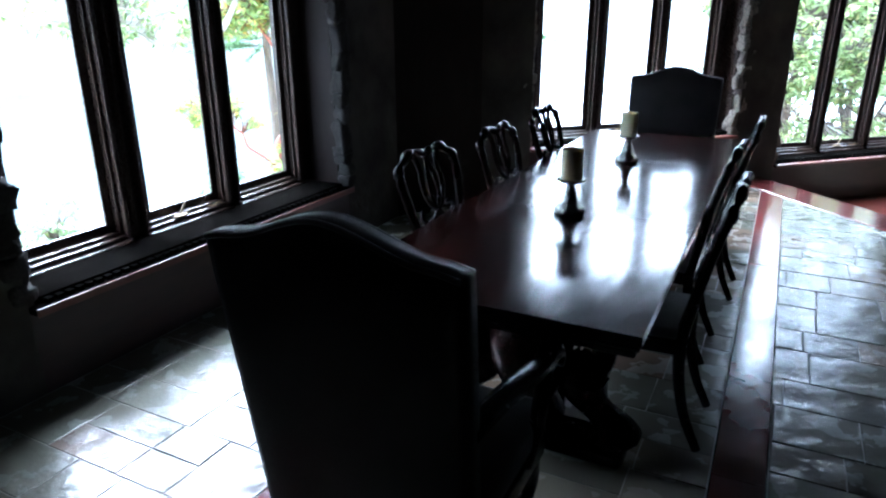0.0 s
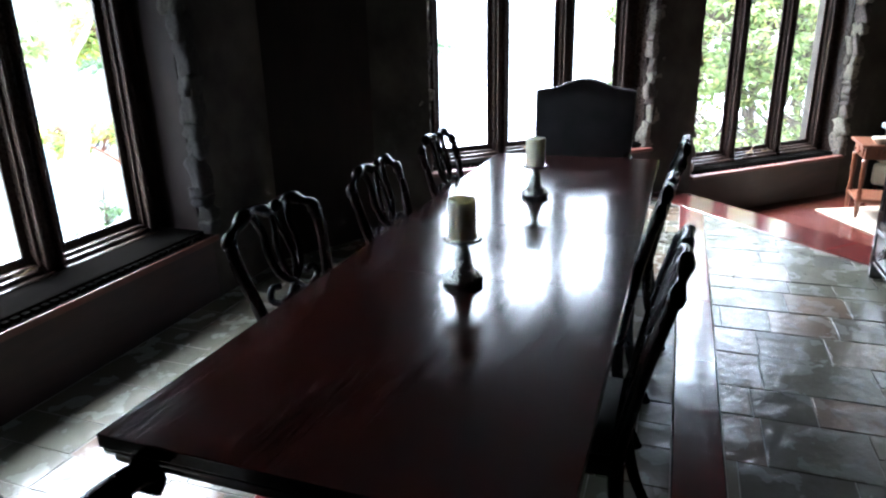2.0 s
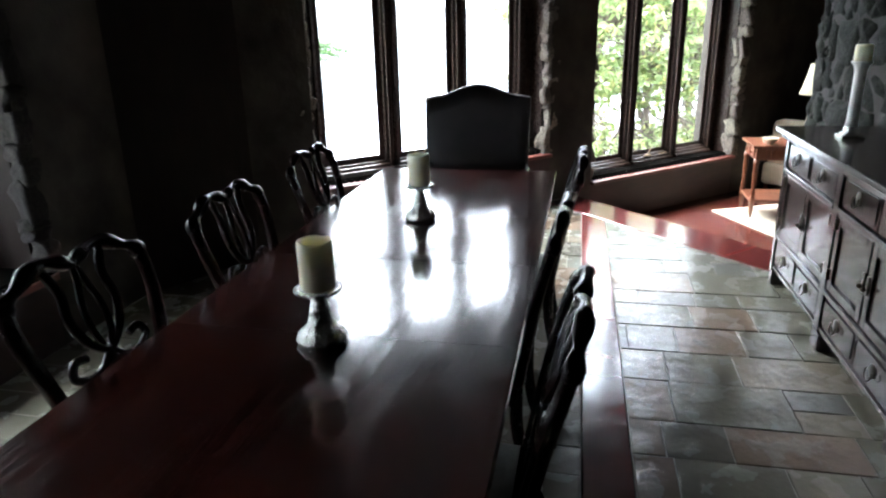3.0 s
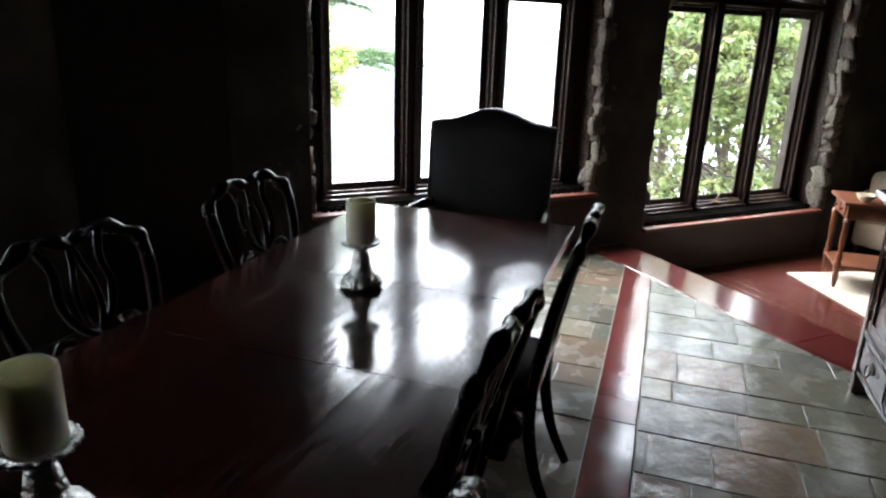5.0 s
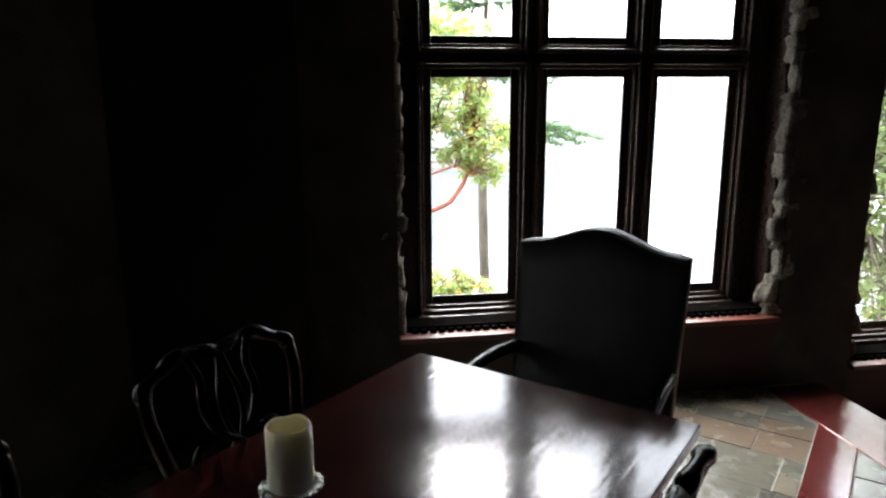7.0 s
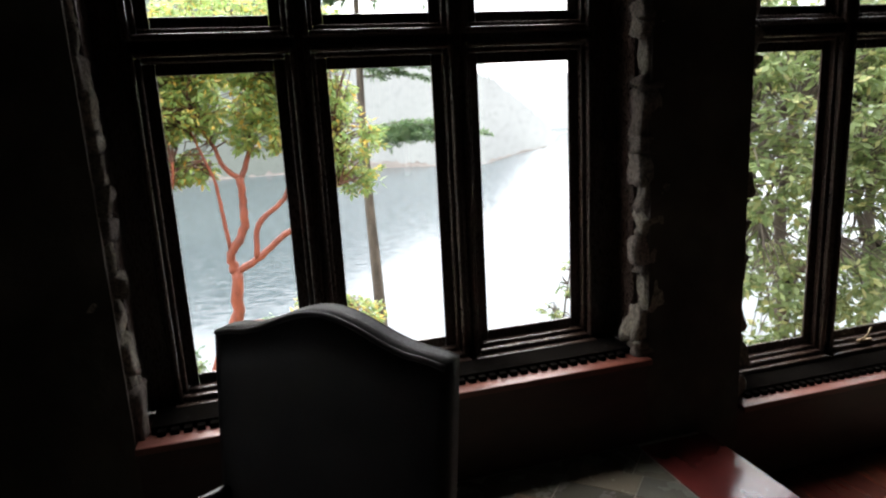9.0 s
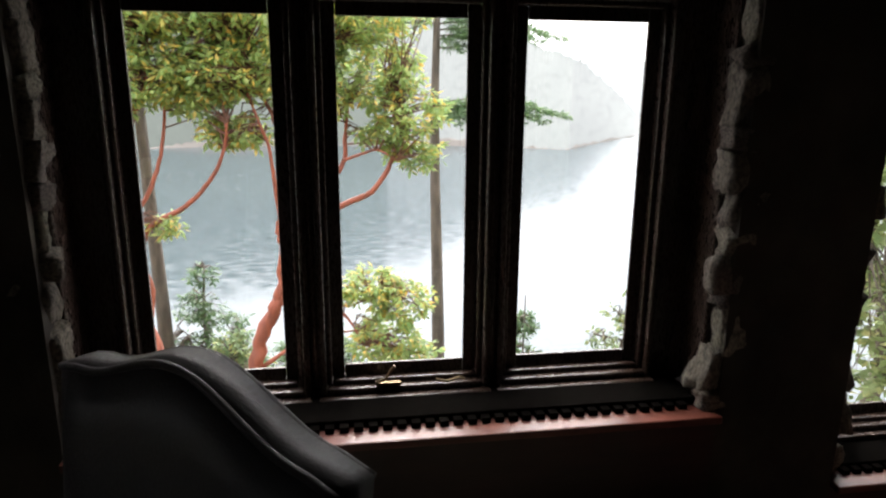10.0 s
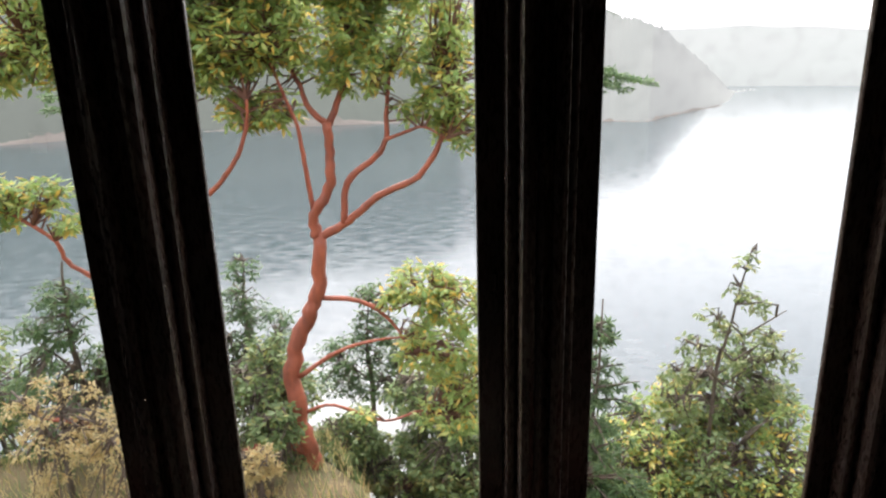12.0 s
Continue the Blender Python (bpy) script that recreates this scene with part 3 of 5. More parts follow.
candle_holder(TURNED @ pose(3.512, 1.092, TZ))
candle_holder(TURNED @ pose(4.635, 1.105, TZ))

# ---- sideboard ----
M_SIDE = mat("dark_lacquered_elm", (0.026, 0.0155, 0.0115), 0.26, color2=(0.015, 0.009, 0.007), scale=1.2, bump_scale=5, stretch=(4, 4, 0.5), spec=0.5, grain=0.12, coat=0.4, coat_rough=0.1)
SB_V, SB_D, SB_Z = -0.695, 0.45, 0.93


def pull(parent, x, z):
    bm = bmesh.new()
    lathe(bm, [(0.03, 0), (0.03, 0.003), (0.024, 0.005), (0.004, 0.006)], 14, Matrix.Translation((x, 0.021, z)) @ pose(0, 0, 0, -90))
    plate = part("handle_plate", bm, M_BRONZE, parent, "round aged bronze plate", True)
    bail = [(x - 0.026, 0.034, z + 0.006), (x - 0.03, 0.037, z - 0.012), (x - 0.018, 0.04, z - 0.032), (x, 0.041, z - 0.038), (x + 0.018, 0.04, z - 0.032), (x + 0.03, 0.037, z - 0.012), (x + 0.026, 0.034, z + 0.006)]
    part("bail", tube(bmesh.new(), smooth_line(bail, 3), 0.0035, 6), M_BRONZE, plate, "", True)


def sideboard():
    """Local x runs along u, y towards the table; x = 0 is the far end."""
    n, w = 3, 0.875
    s = thing("sideboard", TURNED @ pose(6.16, SB_V, 0), "long dark lacquered wooden sideboard with bronze pulls", "sideboard")
    part("top", B(-n * w - 0.1, 0.1, -SB_D - 0.02, 0.07, SB_Z - 0.035, SB_Z, 0.008), M_SIDE, s, "polished dark top")
    part("cornice", B(-n * w - 0.05, 0.05, -SB_D, 0.045, SB_Z - 0.06, SB_Z - 0.0355, 0.008), M_SIDE, s)
    part("body", B(-n * w, 0, -SB_D, 0, 0.1, SB_Z - 0.0605, 0.004), M_SIDE, s)
    for i in range(n + 1):
        x = -i * w
        part("stile", B(x - 0.03 if i else x - 0.045, x + 0.03 if i < n and i else (x if not i else x + 0.045), 0.001, 0.026, 0.1, SB_Z - 0.061, 0.004), M_SIDE, s)
        for y0, y1 in ((-0.05, 0.024), (-SB_D, -SB_D + 0.06)):
            part("foot", B(x - (0.05 if i < n else 0.0), x + (0.0 if i == 0 else 0.05), y0, y1, 0.0, 0.0995, 0.006), M_SIDE, s)
    for i in range(n):
        a, b = -(i + 1) * w + (0.03 if i < n - 1 else 0.045), -i * w - (0.03 if i else 0.045)
        m = (a + b) / 2
        part("rail", B(a + 0.001, b - 0.001, 0.001, 0.03, 0.685, 0.712, 0.006), M_SIDE, s)
        part("rail", B(a + 0.001, b - 0.001, 0.001, 0.03, 0.292, 0.316, 0.006), M_SIDE, s)
        part("apron", B(a + 0.001, b - 0.001, 0.001, 0.02, 0.1, 0.125, 0.004), M_SIDE, s)
        for x0, x1 in ((a + 0.004, m - 0.006), (m + 0.006, b - 0.004)):
            for z0, z1 in ((0.716, 0.864), (0.129, 0.288)):
                d = part("drawer", B(x0, x1, 0.001, 0.014, z0, z1, 0.004), M_SIDE, s)
                part("drawer_panel", B(x0 + 0.018, x1 - 0.018, 0.0145, 0.02, z0 + 0.018, z1 - 0.018, 0.004), M_SIDE, d)
                pull(d, (x0 + x1) / 2, (z0 + z1) / 2 + 0.01)
            d = part("door", ring(bmesh.new(), x0 + 0.045, x1 - 0.045, 0.365, 0.636, 0.045, 0.001, 0.02), M_SIDE, s)
            part("door_panel", B(x0 + 0.046, x1 - 0.046, 0.001, 0.009, 0.366, 0.635), M_SIDE, d)
            lx = x1 - 0.014 if x0 < m - 0.01 and x1 < m else x0 + 0.014
            part("lock_plate", B(lx - 0.011, lx + 0.011, 0.0205, 0.025, 0.46, 0.54, 0.002), M_BRONZE, d, "aged bronze lock plate")
            drop = bmesh.new()
            bmesh.ops.create_uvsphere(drop, u_segments=8, v_segments=6, radius=0.011, matrix=Matrix.Translation((lx, 0.034, 0.485)))
            part("door_knob", drop, M_BRONZE, d, "", True)
            hx = x0 + 0.006 if x1 < m else x1 - 0.006
            for hz in (0.37, 0.61):
                part("door_hinge", tube(bmesh.new(), [(hx, 0.024, hz), (hx, 0.024, hz + 0.05)], 0.006, 6), M_BRONZE, d)
    return s


sideboard()


def tall_candlestick(m):
    c = thing("candlestick", m, "tall pale glass candlestick on the sideboard", "candlestick")
    glass = mat("frosted_white_glass", (0.95, 0.96, 0.95), 0.1, color2=(0.92, 0.92, 0.9), scale=14, bump=0.03, grain=0.05)
    foot = B(-0.055, 0.055, -0.055, 0.055, 0.0, 0.016, 0.004)
    box(foot, -0.04, 0.04, -0.04, 0.04, 0.0162, 0.03, 0.006)
    lathe(foot, [(0.034, 0.0302), (0.036, 0.045), (0.03, 0.06)], 20)
    part("base", foot, M_MERC, c, "square silvery mirrored foot")
    glass.node_tree.nodes["Principled BSDF"].inputs["Subsurface Weight"].default_value = 0.6
    glass.node_tree.nodes["Principled BSDF"].inputs["Subsurface Scale"].default_value = 0.02
    glass.node_tree.nodes["Principled BSDF"].inputs["Subsurface Radius"].default_value = (1, 1, 1)
    part("stem", lathe(bmesh.new(), [(0.03, 0.06), (0.027, 0.09), (0.0255, 0.2), (0.027, 0.33), (0.034, 0.36), (0.046, 0.372), (0.047, 0.38)], 20), glass, c, "white glass stem", True)
    k = thing("pillar_candle", m, "short cream pillar candle on a tall candlestick", "candle", "pillar candles")
    part("wax", lathe(bmesh.new(), [(0.037, 0.38), (0.039, 0.385), (0.039, 0.452), (0.036, 0.458), (0.03, 0.452), (0.004, 0.45)], 20), M_WAX, k, "", True)
    part("wick", tube(bmesh.new(), [(0, 0, 0.445), (0, 0.001, 0.462)], 0.0015, 5), M_IRON, k)


tall_candlestick(TURNED @ pose(5.83, -0.87, SB_Z))

# ---- chimney breast ----
CH0, CH1, CH_V = 4.64, 7.74, -1.235
chimney = tagged(link_mesh("chimney_breast", prism([P(CH0, CH_V), P(CH1, CH_V), P(CH1, -2.6), P(CH0, -2.6)][::-1], LOW, CEIL), M_MORTAR),
                 "massive rough fieldstone chimney breast", "chimney", kind="structure")

# ---- sitting room ----
M_RUG = mat("cream_wool_rug", (0.62, 0.56, 0.44), 0.95, color2=(0.5, 0.44, 0.34), scale=9, bump=0.7, bump_scale=120)
M_CREAM = mat("cream_upholstery", (0.66, 0.58, 0.44), 0.9, color2=(0.58, 0.5, 0.37), scale=8, bump=0.4, bump_scale=140)
M_CHERRY = mat("cherry_wood", (0.15, 0.052, 0.026), 0.25, color2=(0.09, 0.03, 0.015), scale=7, bump=0.08, bump_scale=50, stretch=(3, 3, 1), rough2=0.4)
M_SHADE = mat("parchment_shade", (0.72, 0.66, 0.46), 0.8, color2=(0.66, 0.6, 0.4), scale=10, bump=0.1)
rug = thing("rug", pose(6.82, 5.87, LOW, 0, 0, -109), "thick cream wool rug with a bound edge", "rug")
part("rug_field", B(0.031, 2.169, 0.031, 1.569, 0.0, 0.016, 0.006), M_RUG, rug)
binding = part("binding", ring(bmesh.new(), 0.03, 2.17, 0.03, 1.57, 0.03, 0.0, 0.012), M_CREAM, rug)
binding.matrix_basis = Matrix(((1, 0, 0, 0), (0, 0, 1, 0), (0, 1, 0, 0), (0, 0, 0, 1)))


def side_table(m):
    t = thing("side_table", m, "small cherry wood side table with turned legs and a drawer", "side table")
    part("top", B(-0.03, 0.48, -0.53, 0.03, 0.675, 0.7, 0.006), M_CHERRY, t)
    part("apron", B(0.01, 0.44, -0.49, -0.01, 0.56, 0.6745, 0.004), M_CHERRY, t)
    for sx in (0, 1):
        d = part("drawer_front", B(0.06 + sx * 0.18, 0.21 + sx * 0.18, -0.0095, 0.002, 0.58, 0.655, 0.003), M_CHERRY, t)
        k = bmesh.new()
        bmesh.ops.create_uvsphere(k, u_segments=8, v_segments=6, radius=0.012, matrix=Matrix.Translation((0.135 + sx * 0.18, 0.012, 0.618)))
        part("knob", k, M_CHERRY, d, "", True)
    e = part("drawer_front", B(-0.002, 0.0095, -0.36, -0.14, 0.58, 0.655, 0.003), M_CHERRY, t)
    part("shelf", B(0.0, 0.45, -0.5, 0.0, 0.16, 0.185, 0.005), M_CHERRY, t)
    for x in (0.022, 0.428):
        for y in (-0.022, -0.478):
            part("leg", lathe(bmesh.new(), [(0.012, 0), (0.018, 0.03), (0.024, 0.09), (0.02, 0.13), (0.027, 0.14), (0.027, 0.2), (0.018, 0.215), (0.024, 0.24), (0.016, 0.28), (0.026, 0.42), (0.022, 0.5), (0.028, 0.53), (0.028, 0.56)], 12,
                              Matrix.Translation((x, y, 0))), M_CHERRY, t, "", True)
    return t


side_table(TURNED @ pose(8.68, -1.11, LOW + 0.016))
lamp = thing("table_lamp", TURNED @ pose(9.1, -1.7, LOW + 0.716), "table lamp with a pale parchment shade, switched off", "lamp")
part("base", lathe(bmesh.new(), [(0.08, 0), (0.085, 0.015), (0.05, 0.035), (0.07, 0.1), (0.085, 0.18), (0.06, 0.27), (0.025, 0.32), (0.015, 0.36), (0.015, 0.46)], 20), M_BRASS, lamp, "rounded metal base", True)
sh = bmesh.new()
ringA = [[sh.verts.new((r * math.cos(i * math.pi / 14), r * math.sin(i * math.pi / 14), z)) for i in range(28)]
         for r, z in ((0.17, 0.42), (0.145, 0.5), (0.12, 0.6), (0.105, 0.7), (0.1, 0.7), (0.115, 0.6), (0.14, 0.5), (0.165, 0.42))]
for a, b in zip(ringA, ringA[1:] + ringA[:1]):
    for i in range(28):
        sh.faces.new((a[i], a[(i + 1) % 28], b[(i + 1) % 28], b[i]))
part("shade", sh, M_SHADE, lamp, "flared parchment shade", True)
bowl = thing("bowl", TURNED @ pose(8.76, -1.24, LOW + 0.716), "small white bowl on the side table", "bowl")
part("dish", lathe(bmesh.new(), [(0.03, 0), (0.035, 0.006), (0.06, 0.03), (0.075, 0.06), (0.07, 0.06), (0.055, 0.032), (0.01, 0.015)], 20), M_CREAM, bowl, "", True)


def armchair(m):
    a = thing("armchair", m, "plump cream upholstered armchair beside a side table", "armchair")
    part("base", B(0.0, 0.82, -0.8, 0.0, 0.06, 0.3, 0.04), M_CREAM, a, "", True)
    part("seat_cushion", B(0.16, 0.84, -0.64, -0.16, 0.3, 0.46, 0.06), M_CREAM, a, "", True)
    part("backrest", B(-0.02, 0.2, -0.74, -0.06, 0.3, 0.78, 0.07), M_CREAM, a, "", True)
    for y in (-0.8, -0.155):
        part("armrest", B(0.0, 0.8, y, y + 0.155, 0.3, 0.6, 0.06), M_CREAM, a, "", True)
    for x in (0.05, 0.77):
        for y in (-0.75, -0.05):
            part("foot", lathe(bmesh.new(), [(0.018, 0), (0.026, 0.06)], 10, Matrix.Translation((x, y, 0))), M_CHERRY, a)
    return a


armchair(pose(8.0, 6.14, LOW + 0.012, 0, 0, 3))

# ---- ground, water and distance ----
M_GROUND = mat("dry_grass_ground", (0.2, 0.15, 0.085), 0.95, color2=(0.075, 0.075, 0.035), scale=0.9, bump=0.8, bump_scale=9)
M_WATER = mat("calm_lake_water", (0.03, 0.046, 0.054), 0.05, color2=(0.036, 0.053, 0.06), scale=0.04, bump=0.3, bump_scale=0.9, stretch=(1, 2.2, 1), rough2=0.26)
WATER = -10.0


def ground_z(x, y):
    edge = 12.35 - 3.6 * min(1.0, max(0.0, (x - 2.9) / 1.4)) + 2.0 * min(1.0, max(0.0, (x - 7.5) / 3))
    s = y - edge + 12.3
    k = min(1.0, max(0.0, (s - 12.3) / 9.0))
    z = -2.3 - 0.068 * max(0.0, min(y, 13) - 4) - 12.0 * (k * k * (3 - 2 * k)) - 0.25 * max(0.0, s - 12.3) * (s < 23)
    return max(z, -16.0) + 0.14 * noise.noise(Vector((x * 0.5, y * 0.5, 3))) * (1 + 3 * k) + (0.02 * (-y) if y < -40 else 0)


def line_of(lo, hi, n, reach):
    mid = [lo + (hi - lo) * i / n for i in range(n + 1)]
    far = [reach * (0.5 ** k) for k in range(7)]
    return [-f for f in far if -f < lo - 5] + mid + [f for f in far[::-1] if f > hi + 5]


gx, gy = line_of(-24, 32, 80, 3800), line_of(-10, 30, 70, 4000)
gm = bmesh.new()
gv = [[gm.verts.new((x, y, ground_z(x, y))) for y in gy] for x in gx]
for i in range(len(gx) - 1):
    for j in range(len(gy) - 1):
        gm.faces.new((gv[i][j], gv[i + 1][j], gv[i + 1][j + 1], gv[i][j + 1]))
tagged(link_mesh("ground", gm, M_GROUND, True), "dry straw-coloured grass bank falling to the lake", "ground", kind="structure")
wm = bmesh.new()
wm.faces.new([wm.verts.new(p) for p in ((-3800, 14, WATER), (3800, 14, WATER), (3800, 4100, WATER), (-3800, 4100, WATER))])
tagged(link_mesh("water", wm, M_WATER), "calm grey-green lake water under fog", "water", kind="structure")


# Mist is painted in: the surface itself glows in the fog's colour.
def fog_glow(name, base, fog_color, strength):
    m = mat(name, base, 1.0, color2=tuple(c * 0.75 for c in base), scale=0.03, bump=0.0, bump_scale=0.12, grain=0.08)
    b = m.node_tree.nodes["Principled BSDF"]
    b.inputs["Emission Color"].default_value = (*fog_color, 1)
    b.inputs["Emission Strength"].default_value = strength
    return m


# Glow strength sets how much painted haze each ridge and the shore gets.
M_HILL = fog_glow("mist_glow_wooded_hill", (0.035, 0.05, 0.035), (0.64, 0.67, 0.67), 0.062)
M_HILL1 = fog_glow("strong_mist_glow_hill", (0.035, 0.045, 0.035), (0.7, 0.73, 0.76), 0.125)
M_HILL2 = fog_glow("far_mist_glow_hill", (0.03, 0.04, 0.035), (0.75, 0.8, 0.82), 0.15)
M_SHORE = fog_glow("pale_shore_haze_glow", (0.1, 0.082, 0.068), (0.7, 0.7, 0.68), 0.07)


def ridge(name, az0, az1, dist, height, material, label, seed, n=420, depth=0.28):
    """A wooded ridge seen across the water, along a line of bearings, with a ragged tree line."""
    bm = bmesh.new()
    rows = []
    for i in range(n + 1):
        k = i / n
        az = radians(az0 + (az1 - az0) * k)
        d, h = dist(k), height(k)
        col = []
        for j in range(9):
            f = j / 8
            dd = d * (1 + depth * f)
            rag = 0.06 * h * noise.noise(Vector((k * 14, f * 2, seed))) + (1.3 if j == 8 else 0.2) * noise.noise(Vector((k * 420, f * 40, seed + 5)))
            z = WATER - 0.5 + h * f ** 0.8 + rag * (j > 0)
            col.append(bm.verts.new((4 + dd * math.sin(az), 5 + dd * math.cos(az), z)))
        rows.append(col)
    for a, b in zip(rows, rows[1:]):
        for j in range(8):
            bm.faces.new((a[j], b[j], b[j + 1], a[j + 1]))
    bmesh.ops.recalc_face_normals(bm, faces=bm.faces)
    return tagged(link_mesh(name, bm, material, True), label, "backdrop", kind="structure")


def near_d(az):
    return 126 - 4 * max(0.0, min(1.0, (az - 8) / 10)) + 6.6 * max(0, az - 19.5)


TOPS = ((-80, 13), (0, 10), (8, 7), (14, 3.9), (17, 2.9), (20, 1.9), (21.5, 0.8), (22.7, -0.3), (24.2, -1.7), (25.2, -2.7), (26.2, -3.3), (27.5, -3.4))


def near_h(az):
    """Height of the tree line over the water, from its angle above the horizon at each bearing."""
    for (a0, e0_), (a1, e1_) in zip(TOPS, TOPS[1:]):
        if az <= a1:
            el = e0_ + (e1_ - e0_) * (az - a0) / (a1 - a0)
            break
    else:
        el = -3.4
    return max(0.5, 11.5 + near_d(az) * 1.28 * math.tan(radians(el)))


ridge("backdrop_headland", 4, 27.5, lambda k: near_d(4 + 23.5 * k) - 2, lambda k: near_h(4 + 23.5 * k), M_HILL1, "wooded headland across the lake, with painted mist glow", 4, 260)
ridge("backdrop_near_hill", -80, 17, lambda k: near_d(-80 + 97 * k), lambda k: near_h(-80 + 97 * k), M_HILL, "dark wooded hill across the lake, with painted mist glow", 1)
ridge("backdrop_far_hill", 20, 75, lambda k: 235, lambda k: 18.5 + 2.0 * math.sin(k * 9 + 1) + 8 * max(0, k - 0.3), M_HILL2, "far hill paled by a painted fog glow", 7)
ridge("backdrop_shore", -80, 27.6, lambda k: near_d(-80 + 107.6 * k) - 3, lambda k: (1.2 + 0.6 * math.sin(k * 40)) * min(1.0, 0.12 + 9 * (1 - k)), M_SHORE, "pale rocky shoreline across the lake, with painted haze glow", 11, 300, 0.006)

# ---- trees ----
M_BARK_RED = mat("madrone_bark", (0.4, 0.105, 0.055), 0.6, color2=(0.17, 0.05, 0.033), scale=9, bump=0.6, bump_scale=30, stretch=(1, 1, 0.4), ramp=(0.3, 0.75))
M_TWIG = mat("madrone_twigs", (0.16, 0.07, 0.045), 0.7, scale=5)
M_BARK_PALE = mat("pale_grey_bark", (0.34, 0.31, 0.27), 0.9, color2=(0.22, 0.2, 0.17), scale=7, bump=0.6, bump_scale=30, stretch=(1, 1, 0.25))
M_BARK = mat("fir_bark", (0.15, 0.12, 0.095), 0.9, color2=(0.075, 0.06, 0.05), scale=9, bump=0.9, bump_scale=30, stretch=(1, 1, 0.25))


def leaf_mat(name, c1, c2, c3):
    m = bpy.data.materials.new(name)
    m.use_nodes = True
    n, l = m.node_tree.nodes, m.node_tree.links
    b = n["Principled BSDF"]
    b.inputs["Roughness"].default_value = 0.5
    geo = n.new("ShaderNodeNewGeometry")
    rp = n.new("ShaderNodeValToRGB")
    e = rp.color_ramp.elements
    e[0].color, e[1].color = (*c1, 1), (*c3, 1)
    e[1].position = 1.0
    mid = e.new(0.76)
    mid.color = (*c2, 1)
    l.new(geo.outputs["Random Per Island"], rp.inputs["Fac"])
    tl = n.new("ShaderNodeBsdfTranslucent")
    mx = n.new("ShaderNodeMixShader")
    mx.inputs[0].default_value = 0.5
    l.new(rp.outputs[0], b.inputs["Base Color"]), l.new(rp.outputs[0], tl.inputs["Color"])
    l.new(b.outputs[0], mx.inputs[1]), l.new(tl.outputs[0], mx.inputs[2])
    l.new(mx.outputs[0], n["Material Output"].inputs["Surface"])
    return m


M_LEAF = leaf_mat("madrone_leaves", (0.23, 0.37, 0.125), (0.44, 0.53, 0.18), (0.9, 0.58, 0.14))
M_LEAF_BRIGHT = leaf_mat("glossy_green_leaves", (0.16, 0.23, 0.09), (0.3, 0.37, 0.16), (0.5, 0.47, 0.2))
M_LEAF_DARK = leaf_mat("shrub_leaves", (0.13, 0.205, 0.085), (0.21, 0.3, 0.12), (0.38, 0.37, 0.13))
M_NEEDLE = leaf_mat("fir_needles", (0.085, 0.16, 0.07), (0.13, 0.215, 0.09), (0.2, 0.28, 0.11))
M_STRAW = leaf_mat("dry_shrub_leaves", (0.5, 0.41, 0.2), (0.62, 0.52, 0.27), (0.6, 0.4, 0.16))


def leaf_cloud(rng, spots, per, length, width, droop, spread):
    """Rosettes of pointed leaves at the spots: vertices and faces."""
    vs, fs = [], []
    for p in spots:
        for _ in range(per):
            a = rng.uniform(0, 2 * math.pi)
            el = rng.uniform(-0.9, 0.7) - droop
            d = Vector((math.cos(a) * math.cos(el), math.sin(a) * math.cos(el), math.sin(el)))
            side = d.cross(Vector((rng.uniform(-1, 1), rng.uniform(-1, 1), 1.2))).normalized()
            k = rng.uniform(0.7, 1.25)
            o = p + d * rng.uniform(0, spread)
            le, wi = length * k, width * k
            i = len(vs)
            vs += [o, o + d * le * 0.45 + side * wi, o + d * le, o + d * le * 0.45 - side * wi]
            fs.append((i, i + 1, i + 2, i + 3))
    return vs, fs


def cloud_part(name, data, material, parent):
    me = bpy.data.meshes.new(name)
    me.from_pydata([tuple(v) for v in data[0]], [], data[1])
    me.materials.append(material)
    ob = new(name, me)
    ob.parent = parent
    tagged(ob, kind="stuff")
    return ob


def blob_spots(rng, blobs, count):
    out, total = [], sum(b[3] ** 2 for b in blobs)
    for x, y, z, r in blobs:
        for _ in range(int(count * r * r / total)):
            d = Vector((rng.gauss(0, 1), rng.gauss(0, 1), rng.gauss(0, 1))).normalized() * r * rng.uniform(0.35, 1.0) ** 0.6
            out.append(Vector((x, y, z)) + Vector((d.x, d.y, d.z * 0.62)))
    return out


